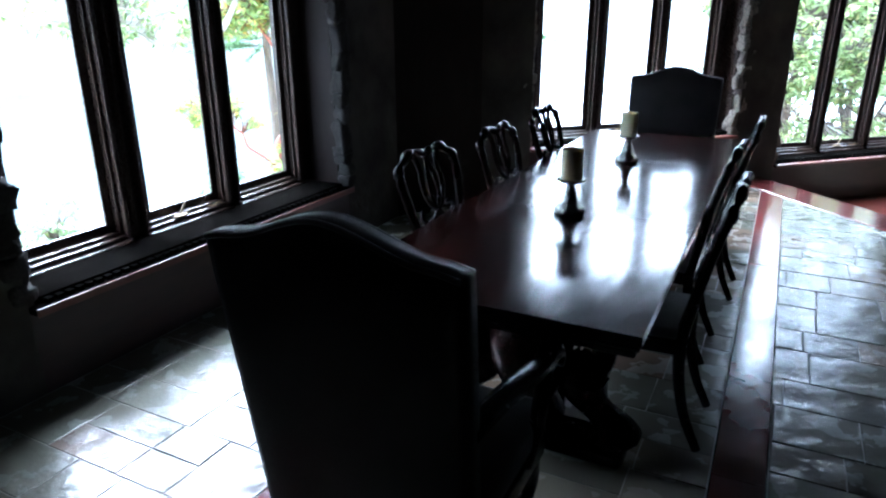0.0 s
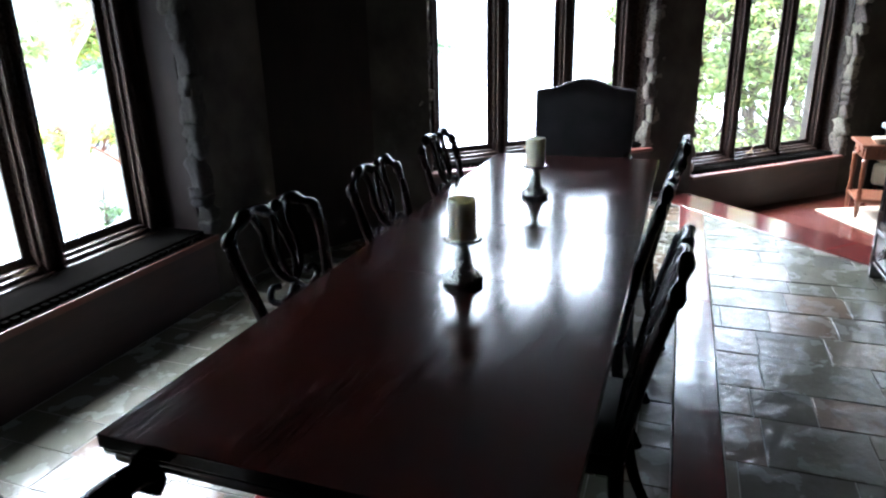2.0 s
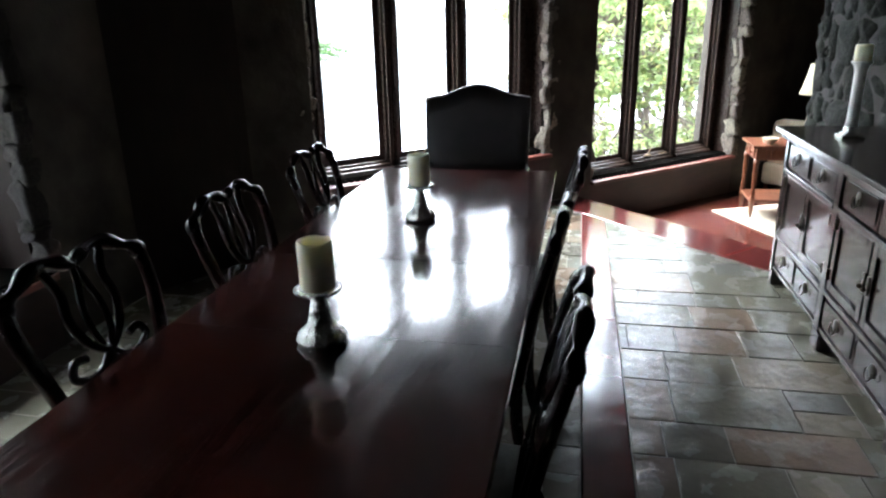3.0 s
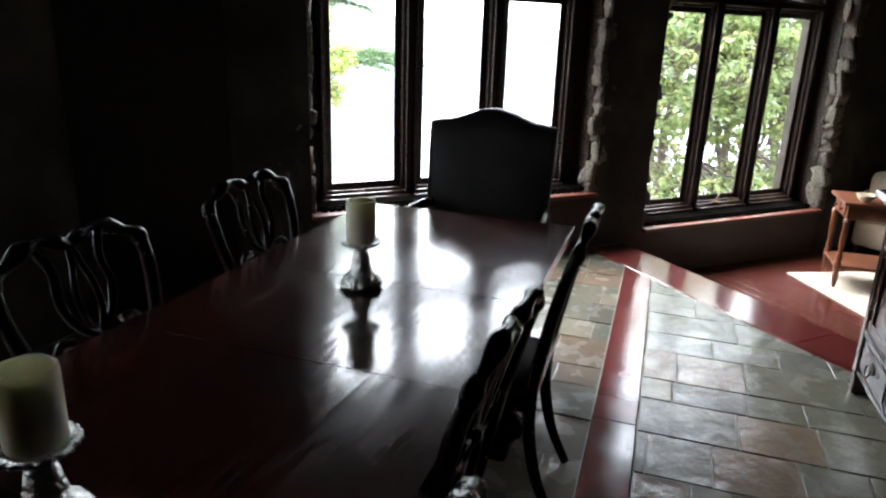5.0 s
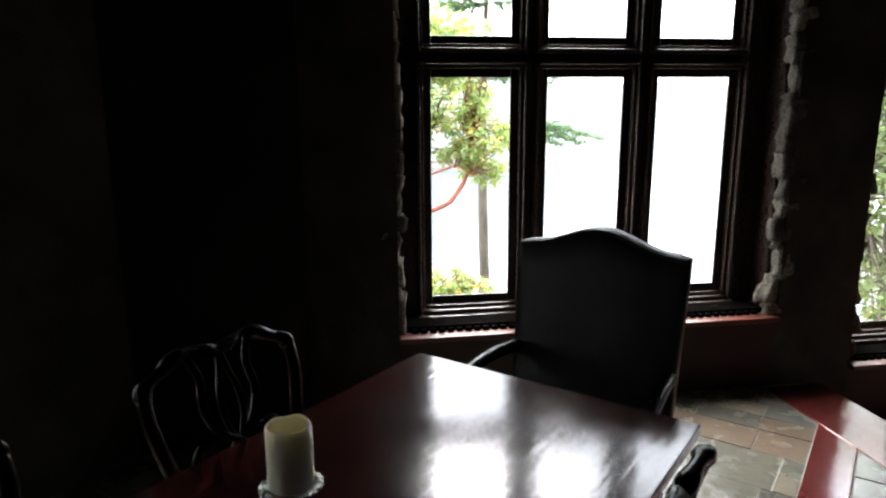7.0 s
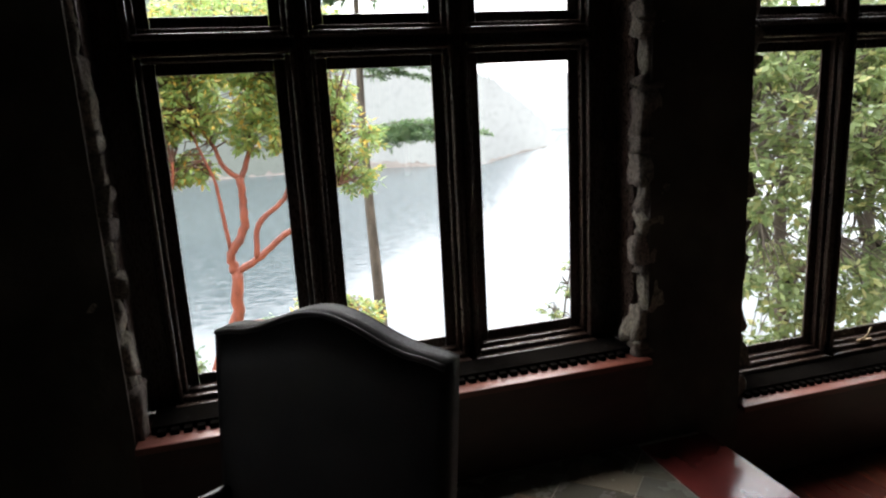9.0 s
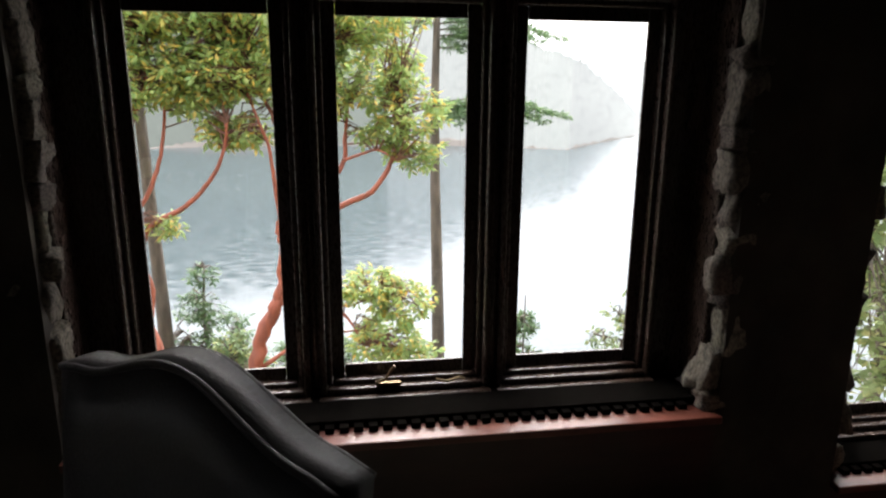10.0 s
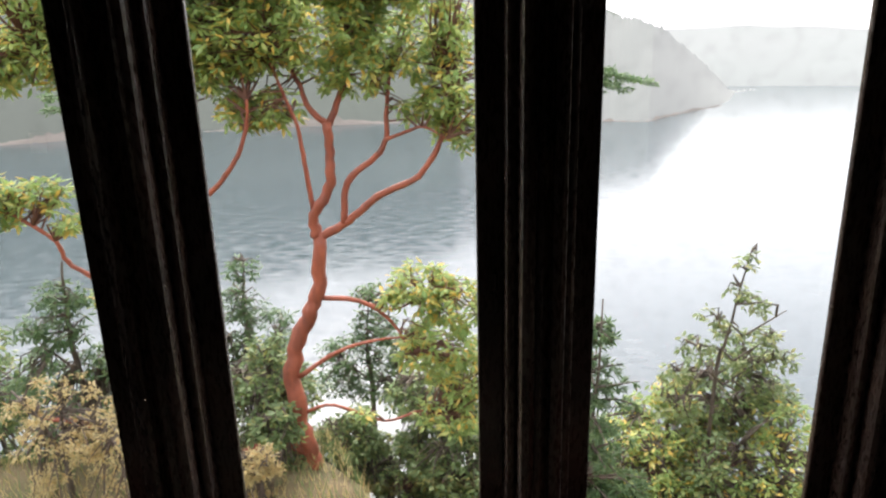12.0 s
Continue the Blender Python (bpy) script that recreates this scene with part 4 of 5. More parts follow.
def broadleaf(name, at, limbs, blobs, seed, label, bark=None, leaf=None, count=260, per=11, length=0.12, width=0.022, spread=0.05, twigs=True):
    """limbs: lists of points with a first and last radius; blobs: leafy masses; all from the foot of the trunk."""
    rng = random.Random(seed)
    t = thing(name, pose(*at), label, "tree" if "shrub" not in name else "shrub")
    tips = []
    for n, (pts, r0, r1) in enumerate(limbs):
        line = smooth_line(pts, 5)
        line = [p + Vector((rng.uniform(-1, 1), rng.uniform(-1, 1), 0)) * (r0 + r1) * 0.14 for p in line]
        part("trunk" if n == 0 else "limb", tube(bmesh.new(), line, [(r0 + (r1 - r0) * i / (len(line) - 1)) * rng.uniform(0.88, 1.02) for i in range(len(line))], 9), bark or M_BARK_RED, t, "", True)
        tips += line[len(line) // 2:]
    spots = blob_spots(rng, blobs, count)
    if twigs:
        tw = bmesh.new()
        for p in spots[::2]:
            q = min(tips, key=lambda c: (c - p).length)
            if (q - p).length < 1.3:
                mid = (p + q) / 2 + Vector((rng.uniform(-0.1, 0.1), rng.uniform(-0.1, 0.1), rng.uniform(0.0, 0.12)))
                tube(tw, [q, mid, p], [0.014, 0.009, 0.004], 4)
        ob = part("twigs", tw, M_TWIG if bark is None else bark, t)
        tagged(ob, kind="stuff")
    cloud_part("crown", leaf_cloud(rng, spots, per, length, width, 0.25, spread), leaf or M_LEAF, t)
    return t


# the red-barked trees before the lake window; limbs as (x, z) with a gentle sway in depth
def madrone(foot, limbs, blobs, seed, label, count):
    fx, fy, fz = foot
    rows = []
    for n, (pts, r0, r1) in enumerate(limbs):
        away = ((n * 37) % 7 - 3) * 0.07 if n else 0.0
        rows.append(([(x - fx, away * k / (len(pts) - 1), z - fz) for k, (x, z) in enumerate(pts)], r0, r1))
    return broadleaf("madrone_tree", foot, rows, [(x - fx, 0.14 * math.sin(7 * x + 3 * z), z - fz, r) for x, z, r in blobs], seed, label, count=count, length=0.1, width=0.019)


madrone((2.75, 12.1, -2.8), [
    ([(2.77, -3.0), (2.72, -2.7), (2.65, -2.23), (2.65, -1.66), (2.85, -1.17), (2.98, -0.9), (3.02, -0.26)], 0.115, 0.072),
    ([(3.02, -0.3), (3.0, -0.07), (3.17, 0.2), (3.2, 0.5), (3.21, 0.85)], 0.06, 0.046),
    ([(3.21, 0.82), (3.03, 0.99), (2.95, 1.21), (2.84, 1.43), (2.68, 1.8)], 0.036, 0.014),
    ([(3.21, 0.82), (3.35, 1.14), (3.41, 1.39), (3.45, 1.9)], 0.04, 0.016),
    ([(3.0, -0.05), (2.95, 0.47), (2.92, 0.82), (2.81, 1.16), (2.7, 1.5)], 0.028, 0.012),
    ([(3.02, -0.32), (3.35, -0.14), (3.65, 0.1), (4.07, 0.29), (4.29, 0.62), (4.37, 0.88), (4.33, 1.2)], 0.05, 0.018),
    ([(3.3, -0.17), (3.35, 0.24), (3.65, 0.49), (3.77, 0.69), (3.77, 0.95), (3.82, 1.3)], 0.042, 0.018),
    ([(3.75, 0.66), (3.99, 0.75), (4.14, 0.79), (4.35, 0.68)], 0.02, 0.009),
    ([(2.98, -0.96), (3.35, -0.99), (3.6, -1.12), (3.8, -1.35), (3.93, -1.6)], 0.032, 0.011),
    ([(2.7, -1.86), (3.1, -1.61), (3.48, -1.5), (3.86, -1.47)], 0.03, 0.01),
    ([(3.5, -1.05), (3.75, -1.15), (3.95, -1.1), (4.15, -1.0)], 0.016, 0.007),
    ([(2.7, -2.3), (3.05, -2.2), (3.6, -2.4), (4.0, -2.28), (4.3, -2.35)], 0.022, 0.01),
    ([(2.74, -2.74), (2.5, -2.66), (2.28, -2.68), (2.0, -2.78)], 0.09, 0.06),
], [(3.1, 1.75, 0.75), (2.5, 1.7, 0.6), (2.1, 1.55, 0.5), (4.0, 1.7, 0.75), (4.5, 1.2, 0.5), (4.55, 0.75, 0.36), (3.2, 2.5, 0.9), (4.0, 2.4, 0.8), (2.3, 2.4, 0.7), (2.62, 1.0, 0.33), (3.5, 1.35, 0.4), (4.2, 0.95, 0.3),
    (4.05, -0.88, 0.38), (4.45, -1.05, 0.42), (4.22, -1.5, 0.48), (4.5, -1.9, 0.45), (3.75, -0.95, 0.16), (4.35, -2.3, 0.35), (3.35, -2.25, 0.12)],
    5, "red-barked madrone tree with green and yellowing leaves", 2500)
madrone((1.78, 12.1, -2.6), [
    ([(1.8, -2.8), (1.62, -2.1), (1.42, -1.4), (1.26, -1.05), (1.1, -0.8), (1.04, -0.44), (1.18, -0.24), (1.38, 0.01)], 0.115, 0.07),
    ([(1.37, -0.02), (1.36, 0.43), (1.38, 0.7), (1.4, 0.95)], 0.055, 0.045),
    ([(1.4, 0.93), (1.5, 1.2), (1.62, 1.5), (1.7, 2.0)], 0.036, 0.014),
    ([(1.4, 0.93), (1.24, 1.34), (1.16, 1.72), (1.1, 2.1)], 0.036, 0.014),
    ([(1.37, -0.01), (1.2, 0.18), (1.06, 0.42), (1.1, 0.89), (0.85, 1.38), (0.6, 1.6)], 0.036, 0.014),
    ([(1.36, 0.0), (1.57, 0.32), (1.74, 0.74), (1.82, 1.22), (1.9, 1.6)], 0.032, 0.012),
    ([(1.42, -1.35), (1.48, -0.85), (1.35, -0.42), (1.25, -0.15)], 0.045, 0.03),
    ([(1.37, -0.45), (1.57, -0.06), (1.96, 0.16), (2.25, 0.45), (2.44, 0.78), (2.5, 1.1)], 0.04, 0.015),
    ([(1.66, -2.35), (1.42, -2.15), (1.22, -1.91), (1.02, -1.56), (1.01, -0.96), (0.82, -0.7), (0.51, -0.45), (0.44, -0.23), (0.11, 0.03), (-0.12, 0.15)], 0.045, 0.015),
    ([(1.6, -2.6), (0.7, -2.5), (0.21, -2.29), (-0.11, -2.23), (-0.35, -2.02)], 0.045, 0.02),
], [(1.2, 1.7, 0.55), (0.6, 1.6, 0.55), (0.1, 1.5, 0.5), (1.7, 1.6, 0.55), (2.2, 1.4, 0.45), (2.4, 1.0, 0.3), (1.5, 2.3, 0.7), (0.7, 2.2, 0.6), (2.2, 2.1, 0.6), (1.3, 1.2, 0.22),
    (-0.2, 0.25, 0.35), (0.3, 0.22, 0.28), (-0.1, 0.02, 0.26), (0.7, 0.0, 0.18), (0.95, -0.8, 0.24), (1.1, -0.5, 0.16), (1.15, 0.05, 0.13), (1.75, -0.05, 0.2), (1.55, -2.4, 0.18)],
    9, "crooked red madrone tree with yellow-green leaves", 1700)
broadleaf("broadleaf_tree", (0.1, 9.8, -2.7), [
    ([(0, 0, -0.1), (-0.02, 0, 1.0), (0.0, 0, 2.2), (0.03, 0.05, 3.4), (0.04, 0.1, 5.0)], 0.16, 0.12),
    ([(0.0, 0, 3.2), (-0.4, -0.1, 3.8), (-0.85, -0.1, 4.2)], 0.05, 0.015),
    ([(0.03, 0, 3.8), (0.4, 0.1, 4.4), (0.5, 0.1, 4.9)], 0.05, 0.015),
], [(-0.85, 0, 4.25, 0.5), (-0.4, 0.1, 4.1, 0.35), (-1.6, 0, 4.4, 0.6), (0.4, 0, 4.9, 0.6), (-0.6, 0, 5.0, 0.7)], 14, "pale grey-barked broadleaf tree outside the bay window", bark=M_BARK_PALE, leaf=M_LEAF_BRIGHT, count=420, length=0.1, width=0.02)
# dense broadleaf trees beyond the sitting room's window
for k, (x, y, s) in enumerate(((9.4, 10.2, 21), (11.2, 10.6, 22), (13.2, 11.2, 23), (11.0, 13.0, 24))):
    broadleaf("broadleaf_tree", (x, y, -2.2), [
        ([(0, 0, 0), (0.08, 0, 1.1), (-0.05, 0, 2.2), (0.1, 0, 3.4)], 0.11, 0.05),
        ([(0.05, 0, 1.3), (0.5, -0.2, 2.0), (0.8, -0.3, 2.9)], 0.05, 0.015),
        ([(0, 0, 1.6), (-0.5, -0.2, 2.3), (-0.8, -0.3, 3.3)], 0.05, 0.015)],
        [(0, -0.2, 3.6, 1.1), (-0.8, -0.3, 2.8, 0.8), (0.8, -0.3, 2.7, 0.8), (-0.5, -0.5, 1.7, 0.65), (0.6, -0.5, 1.5, 0.65), (0, 0, 4.8, 0.9), (-1.0, 0, 4.2, 0.8), (1.0, 0, 4.2, 0.8), (0, -0.4, 0.9, 0.5), (-0.9, -0.4, 0.8, 0.45)],
        s, "dense glossy-leaved broadleaf tree close to the house", bark=M_BARK, leaf=M_LEAF_BRIGHT, count=950, length=0.13, width=0.03)
# shrubs below the windows and on the bank
for x, y, z, r, s, lf, lab in ((1.1, 11.3, -2.35, 0.5, 31, M_STRAW, "dry yellow shrub on the bank"), (0.4, 11.5, -2.3, 0.55, 32, M_STRAW, "dry yellow shrub on the bank"), (2.2, 12.6, -2.6, 0.6, 33, M_LEAF_DARK, "dark green shrub on the bank"),
                                (5.6, 13.6, -3.9, 0.6, 34, M_LEAF_DARK, "dark green shrub on the bank"), (4.5, 12.5, -3.7, 0.6, 71, M_LEAF_DARK, "dark green shrub on the bank"), (3.75, 13.0, -4.1, 0.6, 72, M_LEAF_DARK, "dark green shrub on the bank"), (3.1, 12.9, -3.4, 0.4, 73, M_LEAF_DARK, "dark green shrub on the bank"), (7.0, 12.7, -3.6, 0.7, 35, M_LEAF, "yellow-green shrub on the bank"), (7.9, 12.8, -3.2, 0.75, 36, M_LEAF_DARK, "dark green shrub on the bank"),
                                (4.2, 13.1, -3.1, 0.6, 37, M_LEAF_DARK, "dark green shrub on the bank"), (-2.2, 10.6, -2.2, 0.9, 38, M_LEAF_DARK, "dark green shrub on the bank"), (2.45, 11.85, -2.5, 0.26, 61, M_LEAF_DARK, "low green shrub at a tree's foot"), (2.35, 11.3, -2.55, 0.2, 69, M_STRAW, "low dry shrub at a tree's foot"), (6.55, 12.1, -3.7, 0.6, 63, M_LEAF, "yellow-green shrub on the bank"), (7.1, 11.9, -4.2, 0.9, 64, M_LEAF_DARK, "green shrub on the bank"), (8.1, 12.1, -4.0, 0.9, 65, M_LEAF, "yellow-green shrub on the bank"), (5.3, 12.4, -4.0, 0.7, 66, M_LEAF_DARK, "green shrub on the bank"), (-4.0, 9.6, -2.0, 1.1, 39, M_LEAF, "yellow-green shrub on the bank"), (-1.2, 12.8, -2.8, 0.8, 40, M_LEAF_DARK, "dark green shrub on the bank")):
    foot = ground_z(x, y) - 0.1
    d = z - foot
    broadleaf("shrub", (x, y, foot), [([(0, 0, -0.1), (0.05, 0, d + r * 0.5), (0.1, 0, d + r)], 0.035, 0.012), ([(0.03, 0, d * 0.7), (-0.2 * r, 0, d + r * 0.6), (-0.5 * r, 0, d + r * 1.1)], 0.022, 0.008)],
              [(0, 0, d + r * 0.7, r), (-0.6 * r, 0.1, d + r * 0.6, r * 0.6), (0.6 * r, 0, d + r * 0.5, r * 0.6), (0.1, 0, d + r * 1.4, r * 0.5), (0, 0.1, d - 0.3, r * 0.9)], s, lab, bark=M_BARK, leaf=lf, count=(480 if lf is not M_STRAW else 150) if r > 0.35 else 160, per=10 if lf is not M_STRAW else 22, length=0.085 if lf is not M_STRAW else 0.05, width=0.018 if lf is not M_STRAW else 0.009)
# a slender young tree above the shrubs
broadleaf("young_tree", (7.4, 12.3, -3.4), [([(0, 0, ground_z(7.4, 12.3) + 3.3), (0.0, 0, 0.8), (0.1, 0, 1.7), (0.28, 0, 2.7)], 0.035, 0.008)] + [
    ([(0.02 + 0.09 * k, 0, 0.8 + 0.3 * k), (0.1 + 0.09 * k + sd * 0.3, 0.05 * sd, 1.0 + 0.3 * k), (0.1 + 0.09 * k + sd * (0.75 - 0.1 * k), 0.1 * sd, 1.05 + 0.3 * k)], 0.013, 0.004) for k in range(4) for sd in (-1, 1)],
          [(0.28, 0, 2.6, 0.13), (0.2, 0, 2.25, 0.16), (0.42, 0, 2.05, 0.16), (-0.1, 0, 1.95, 0.16), (0.5, 0, 1.7, 0.2), (-0.25, 0, 1.6, 0.2), (0.15, 0.1, 1.75, 0.16), (0.75, 0, 1.35, 0.22), (-0.45, 0, 1.25, 0.22), (0.3, 0.1, 1.3, 0.2), (0.65, 0, 0.95, 0.22), (-0.4, 0, 0.85, 0.24)],
          44, "slender young green tree on the bank", bark=M_BARK, leaf=M_LEAF_BRIGHT, count=210, per=8, length=0.09, width=0.017)


def spray(bm, vs, fs, rng, base, d, le, sag=0.1):
    """A fir branch: drooping axis, side twigs and short needles."""
    side = Vector((-d.y, d.x, 0))
    axis = [base, base + d * le * 0.5 + Vector((0, 0, 0.05 * le)), base + d * le + Vector((0, 0, -sag * le))]
    tube(bm, axis, [0.02, 0.012, 0.004], 4)
    n = max(4, int(le * 11))
    for i in range(n):
        f = 0.04 + 0.96 * i / n
        p = axis[0].lerp(axis[1], f * 2) if f < 0.5 else axis[1].lerp(axis[2], f * 2 - 1)
        s = side * (1 if i % 2 else -1)
        tl = min(0.55, le * 0.42) * (1.15 - 0.85 * f) * rng.uniform(0.6, 1.2)
        q = p + (s * rng.uniform(0.6, 1) + d * rng.uniform(0.5, 1.0) + Vector((0, 0, rng.uniform(-0.4, 0.15)))).normalized() * tl
        for _ in range(int(14 + tl * 150)):
            o = p.lerp(q, rng.uniform(0, 1)) + Vector((rng.uniform(-1, 1), rng.uniform(-1, 1), rng.uniform(-1, 1))) * 0.02
            nd = ((q - p).normalized() + Vector((rng.uniform(-1, 1), rng.uniform(-1, 1), rng.uniform(-0.9, 0.8)))).normalized()
            w = nd.cross(Vector((rng.uniform(-1, 1), rng.uniform(-1, 1), 1))).normalized() * 0.011
            ln = rng.uniform(0.06, 0.11)
            k = len(vs)
            vs += [o, o + nd * ln * 0.5 + w, o + nd * ln, o + nd * ln * 0.5 - w]
            fs.append((k, k + 1, k + 2, k + 3))


def conifer(at, height, r0, seed, low, reach, label, dens=1.0, extra=()):
    rng = random.Random(seed)
    t = thing("fir_tree", pose(*at), label, "tree")
    pts = [(0.04 * math.sin(k), 0.05 * math.cos(k * 1.3), height * k / 8) for k in range(9)]
    part("trunk", tube(bmesh.new(), pts, [r0 * (1 - 0.85 * k / 8) for k in range(9)], 10), M_BARK, t, "", True)
    vs, fs = [], []
    bm = bmesh.new()
    z = low
    while z < height * 0.97:
        for _ in range(int(rng.uniform(1.5, 3.5) * dens) + 1):
            a = rng.uniform(0, 2 * math.pi)
            le = reach * (1 - 0.88 * (z - low) / max(0.1, height - low)) * rng.uniform(0.45, 1.15)
            spray(bm, vs, fs, rng, Vector((0, 0, z + rng.uniform(-0.1, 0.1))), Vector((math.cos(a), math.sin(a), 0)), le, rng.uniform(-0.1, 0.3))
        z += rng.uniform(0.2, 0.42)
    for z, a, le in extra:
        spray(bm, vs, fs, rng, Vector((0, 0, z)), Vector((math.cos(radians(a)), math.sin(radians(a)), 0)), le, 0.06)
    tagged(part("branches", bm, M_BARK, t), kind="stuff")
    cloud_part("crown", (vs, fs), M_NEEDLE, t)
    return t


FIR_TOP = -0.8
conifer((1.07, 14.0, -4.2), 10.5, 0.125, 51, 6.9, 1.7, "tall fir with a bare grey trunk on the bank", 1.0, ((5.35, 175, 1.6), (5.2, 195, 1.4), (5.9, 185, 1.8), (5.6, 160, 1.3), (5.9, 40, 0.7), (6.4, -60, 1.0)))
conifer((5.42, 16.0, -6.2), 12, 0.16, 52, 9.7, 2.3, "tall fir with a bare grey trunk on the bank", 1.3,
        ((7.3, -8, 2.3), (7.4, 15, 1.8), (7.15, -25, 1.5), (8.6, -5, 2.25), (8.8, 18, 1.9), (8.45, -30, 1.3), (8.7, 5, 2.0), (8.5, -15, 1.8), (8.3, 8, 1.4), (7.35, 0, 2.1), (7.25, 5, 1.9), (7.2, -15, 1.9), (8.7, 170, 0.8), (8.9, 215, 0.9)))
conifer((5.8, 11.6, ground_z(5.8, 11.6) - 0.1), FIR_TOP - ground_z(5.8, 11.6), 0.05, 54, max(0.4, FIR_TOP - ground_z(5.8, 11.6) - 2.4), 0.95, "small bright fir below the window", 3.0)
for x, y, top, s, blobs in ((3.2, 15.0, -2.1, 53, [(0.1, 0, 2.6, 0.4), (-0.35, 0, 2.2, 0.4), (0.4, 0, 2.15, 0.45), (0.1, 0.1, 3.1, 0.3), (-0.5, 0, 1.7, 0.35), (0.55, 0, 1.5, 0.4), (0.05, 0, 1.6, 0.4)]),
                             (1.62, 14.2, -1.15, 55, [(0.0, 0, 2.9, 0.26), (-0.1, 0, 2.4, 0.4), (0.3, 0, 2.0, 0.45), (-0.4, 0, 1.7, 0.4), (0.2, 0, 1.4, 0.5), (-0.3, 0, 1.0, 0.45), (0.5, 0, 1.0, 0.4)]),
                             (0.1, 12.6, -0.6, 56, [(0.0, 0, 2.6, 0.3), (-0.2, 0, 2.2, 0.4), (0.35, 0, 1.8, 0.35), (-0.4, 0, 1.6, 0.4), (0.1, 0, 1.2, 0.45), (-0.3, 0, 0.7, 0.45)])):
    foot = ground_z(x, y) - 0.1
    d = top - 3.0 - foot
    broadleaf("evergreen_tree", (x, y, foot), [([(0, 0, -0.1), (0.05, 0, d + 1.2), (0.0, 0, d + 2.2), (0.06, 0, d + 3.0)], 0.06, 0.012), ([(0.03, 0, d + 1.4), (0.4, 0, d + 1.9)], 0.02, 0.006), ([(0.0, 0, d + 1.7), (-0.4, 0, d + 2.1)], 0.02, 0.006)],
              [(a, b, c + d, r) for a, b, c, r in blobs], s, "small dark evergreen tree on the bank", bark=M_BARK, leaf=M_NEEDLE, count=420, per=14, length=0.085, width=0.014)

# grass on the bank round the trees' feet
rng_g = random.Random(90)
gvs, gfs = [], []
for _ in range(9000):
    x, y = rng_g.uniform(-1.2, 4.6), rng_g.uniform(9.6, 13.0)
    z = ground_z(x, y) - 0.02
    a, ln = rng_g.uniform(0, 2 * math.pi), rng_g.uniform(0.07, 0.24)
    w = Vector((math.cos(a), math.sin(a), 0)) * 0.006
    lean = Vector((rng_g.uniform(-0.5, 0.5), rng_g.uniform(-0.5, 0.5), 1)).normalized() * ln
    p = Vector((x, y, z))
    k = len(gvs)
    gvs += [p - w, p + w, p + lean]
    gfs.append((k, k + 1, k + 2))
gme = bpy.data.meshes.new("grass")
gme.from_pydata([tuple(v) for v in gvs], [], gfs)
gme.materials.append(M_STRAW)
gme.materials.append(M_LEAF_DARK)
for p in gme.polygons:
    p.material_index = rng_g.randrange(2)
tagged(new("grass", gme), "dry straw grass on the bank", "grass", kind="stuff")

# ---- red wooden borders of the slate floor ----
def strip_v(u, side):
    return (0.235 if side else 0.417) + 0.01 * (u - 4.3)


def plank_part(name, pts, z0, z1, material, parent, label=""):
    bm = prism(pts, z0, z1)
    top = [e for e in bm.edges if all(abs(v.co.z - z1) < 1e-5 for v in e.verts)]
    bmesh.ops.bevel(bm, geom=top, offset=0.004, segments=1, affect="EDGES")
    return part(name, bm, material, parent, label)


BX = 4.94
ends = [-1.55, 0.7, 3.1, 5.45]
for a, b in zip(ends, ends[1:]):
    plank_part("border_plank", [P(a + 0.001, strip_v(a, 1)), P(b - 0.001, strip_v(b, 1)), P(b - 0.001, strip_v(b, 0)), P(a + 0.001, strip_v(a, 0))], -0.02, 0.003, M_STRIP, floor, "polished red wooden border plank")


def on_x(side, x):
    """The u at which the border's edge meets the line x."""
    u = 7.0
    for _ in range(30):
        u += (x - P(u, strip_v(u, side))[0]) / 0.68
    return u


BAY_STRIP = (1.6, 1.77)
ends = [-1.55, 0.7, 3.05, 5.4, 6.72]
for a, b in zip(ends, ends[1:]):
    plank_part("border_plank", [P(a + 0.001, BAY_STRIP[0]), P(b - 0.001, BAY_STRIP[0]), P(b - 0.001, BAY_STRIP[1]), P(a + 0.001, BAY_STRIP[1])], -0.02, 0.003, M_STRIP, floor, "polished red wooden border plank")
u1, u0 = on_x(1, BX - 0.003), on_x(0, BX - 0.003)
plank_part("border_plank", [P(5.451, strip_v(5.45, 1)), P(u1, strip_v(u1, 1)), P(u0, strip_v(u0, 0)), P(5.451, strip_v(5.45, 0))], -0.02, 0.003, M_STRIP, floor, "polished red wooden border plank")
ys = [0.75, 2.6, 4.4, WALL_Y - 0.03]
for a, b in zip(ys, ys[1:]):
    plank_part("step_plank", [(BX, a + 0.001), (STEP_X + 0.03, a + 0.001), (STEP_X + 0.03, b - 0.001), (BX, b - 0.001)], -0.03, 0.004, M_STRIP, floor, "polished red wooden step edge")

# ---- slate tiles ----
rng = random.Random(77)


def clip(poly, nx, ny, c):
    """The part of a polygon where nx * x + ny * y <= c."""
    out = []
    for p, q in zip(poly, poly[1:] + poly[:1]):
        dp, dq = nx * p[0] + ny * p[1] - c, nx * q[0] + ny * q[1] - c
        if dp <= 0:
            out.append(p)
        if dp * dq < 0:
            t = dp / (dp - dq)
            out.append((p[0] + (q[0] - p[0]) * t, p[1] + (q[1] - p[1]) * t))
    return out


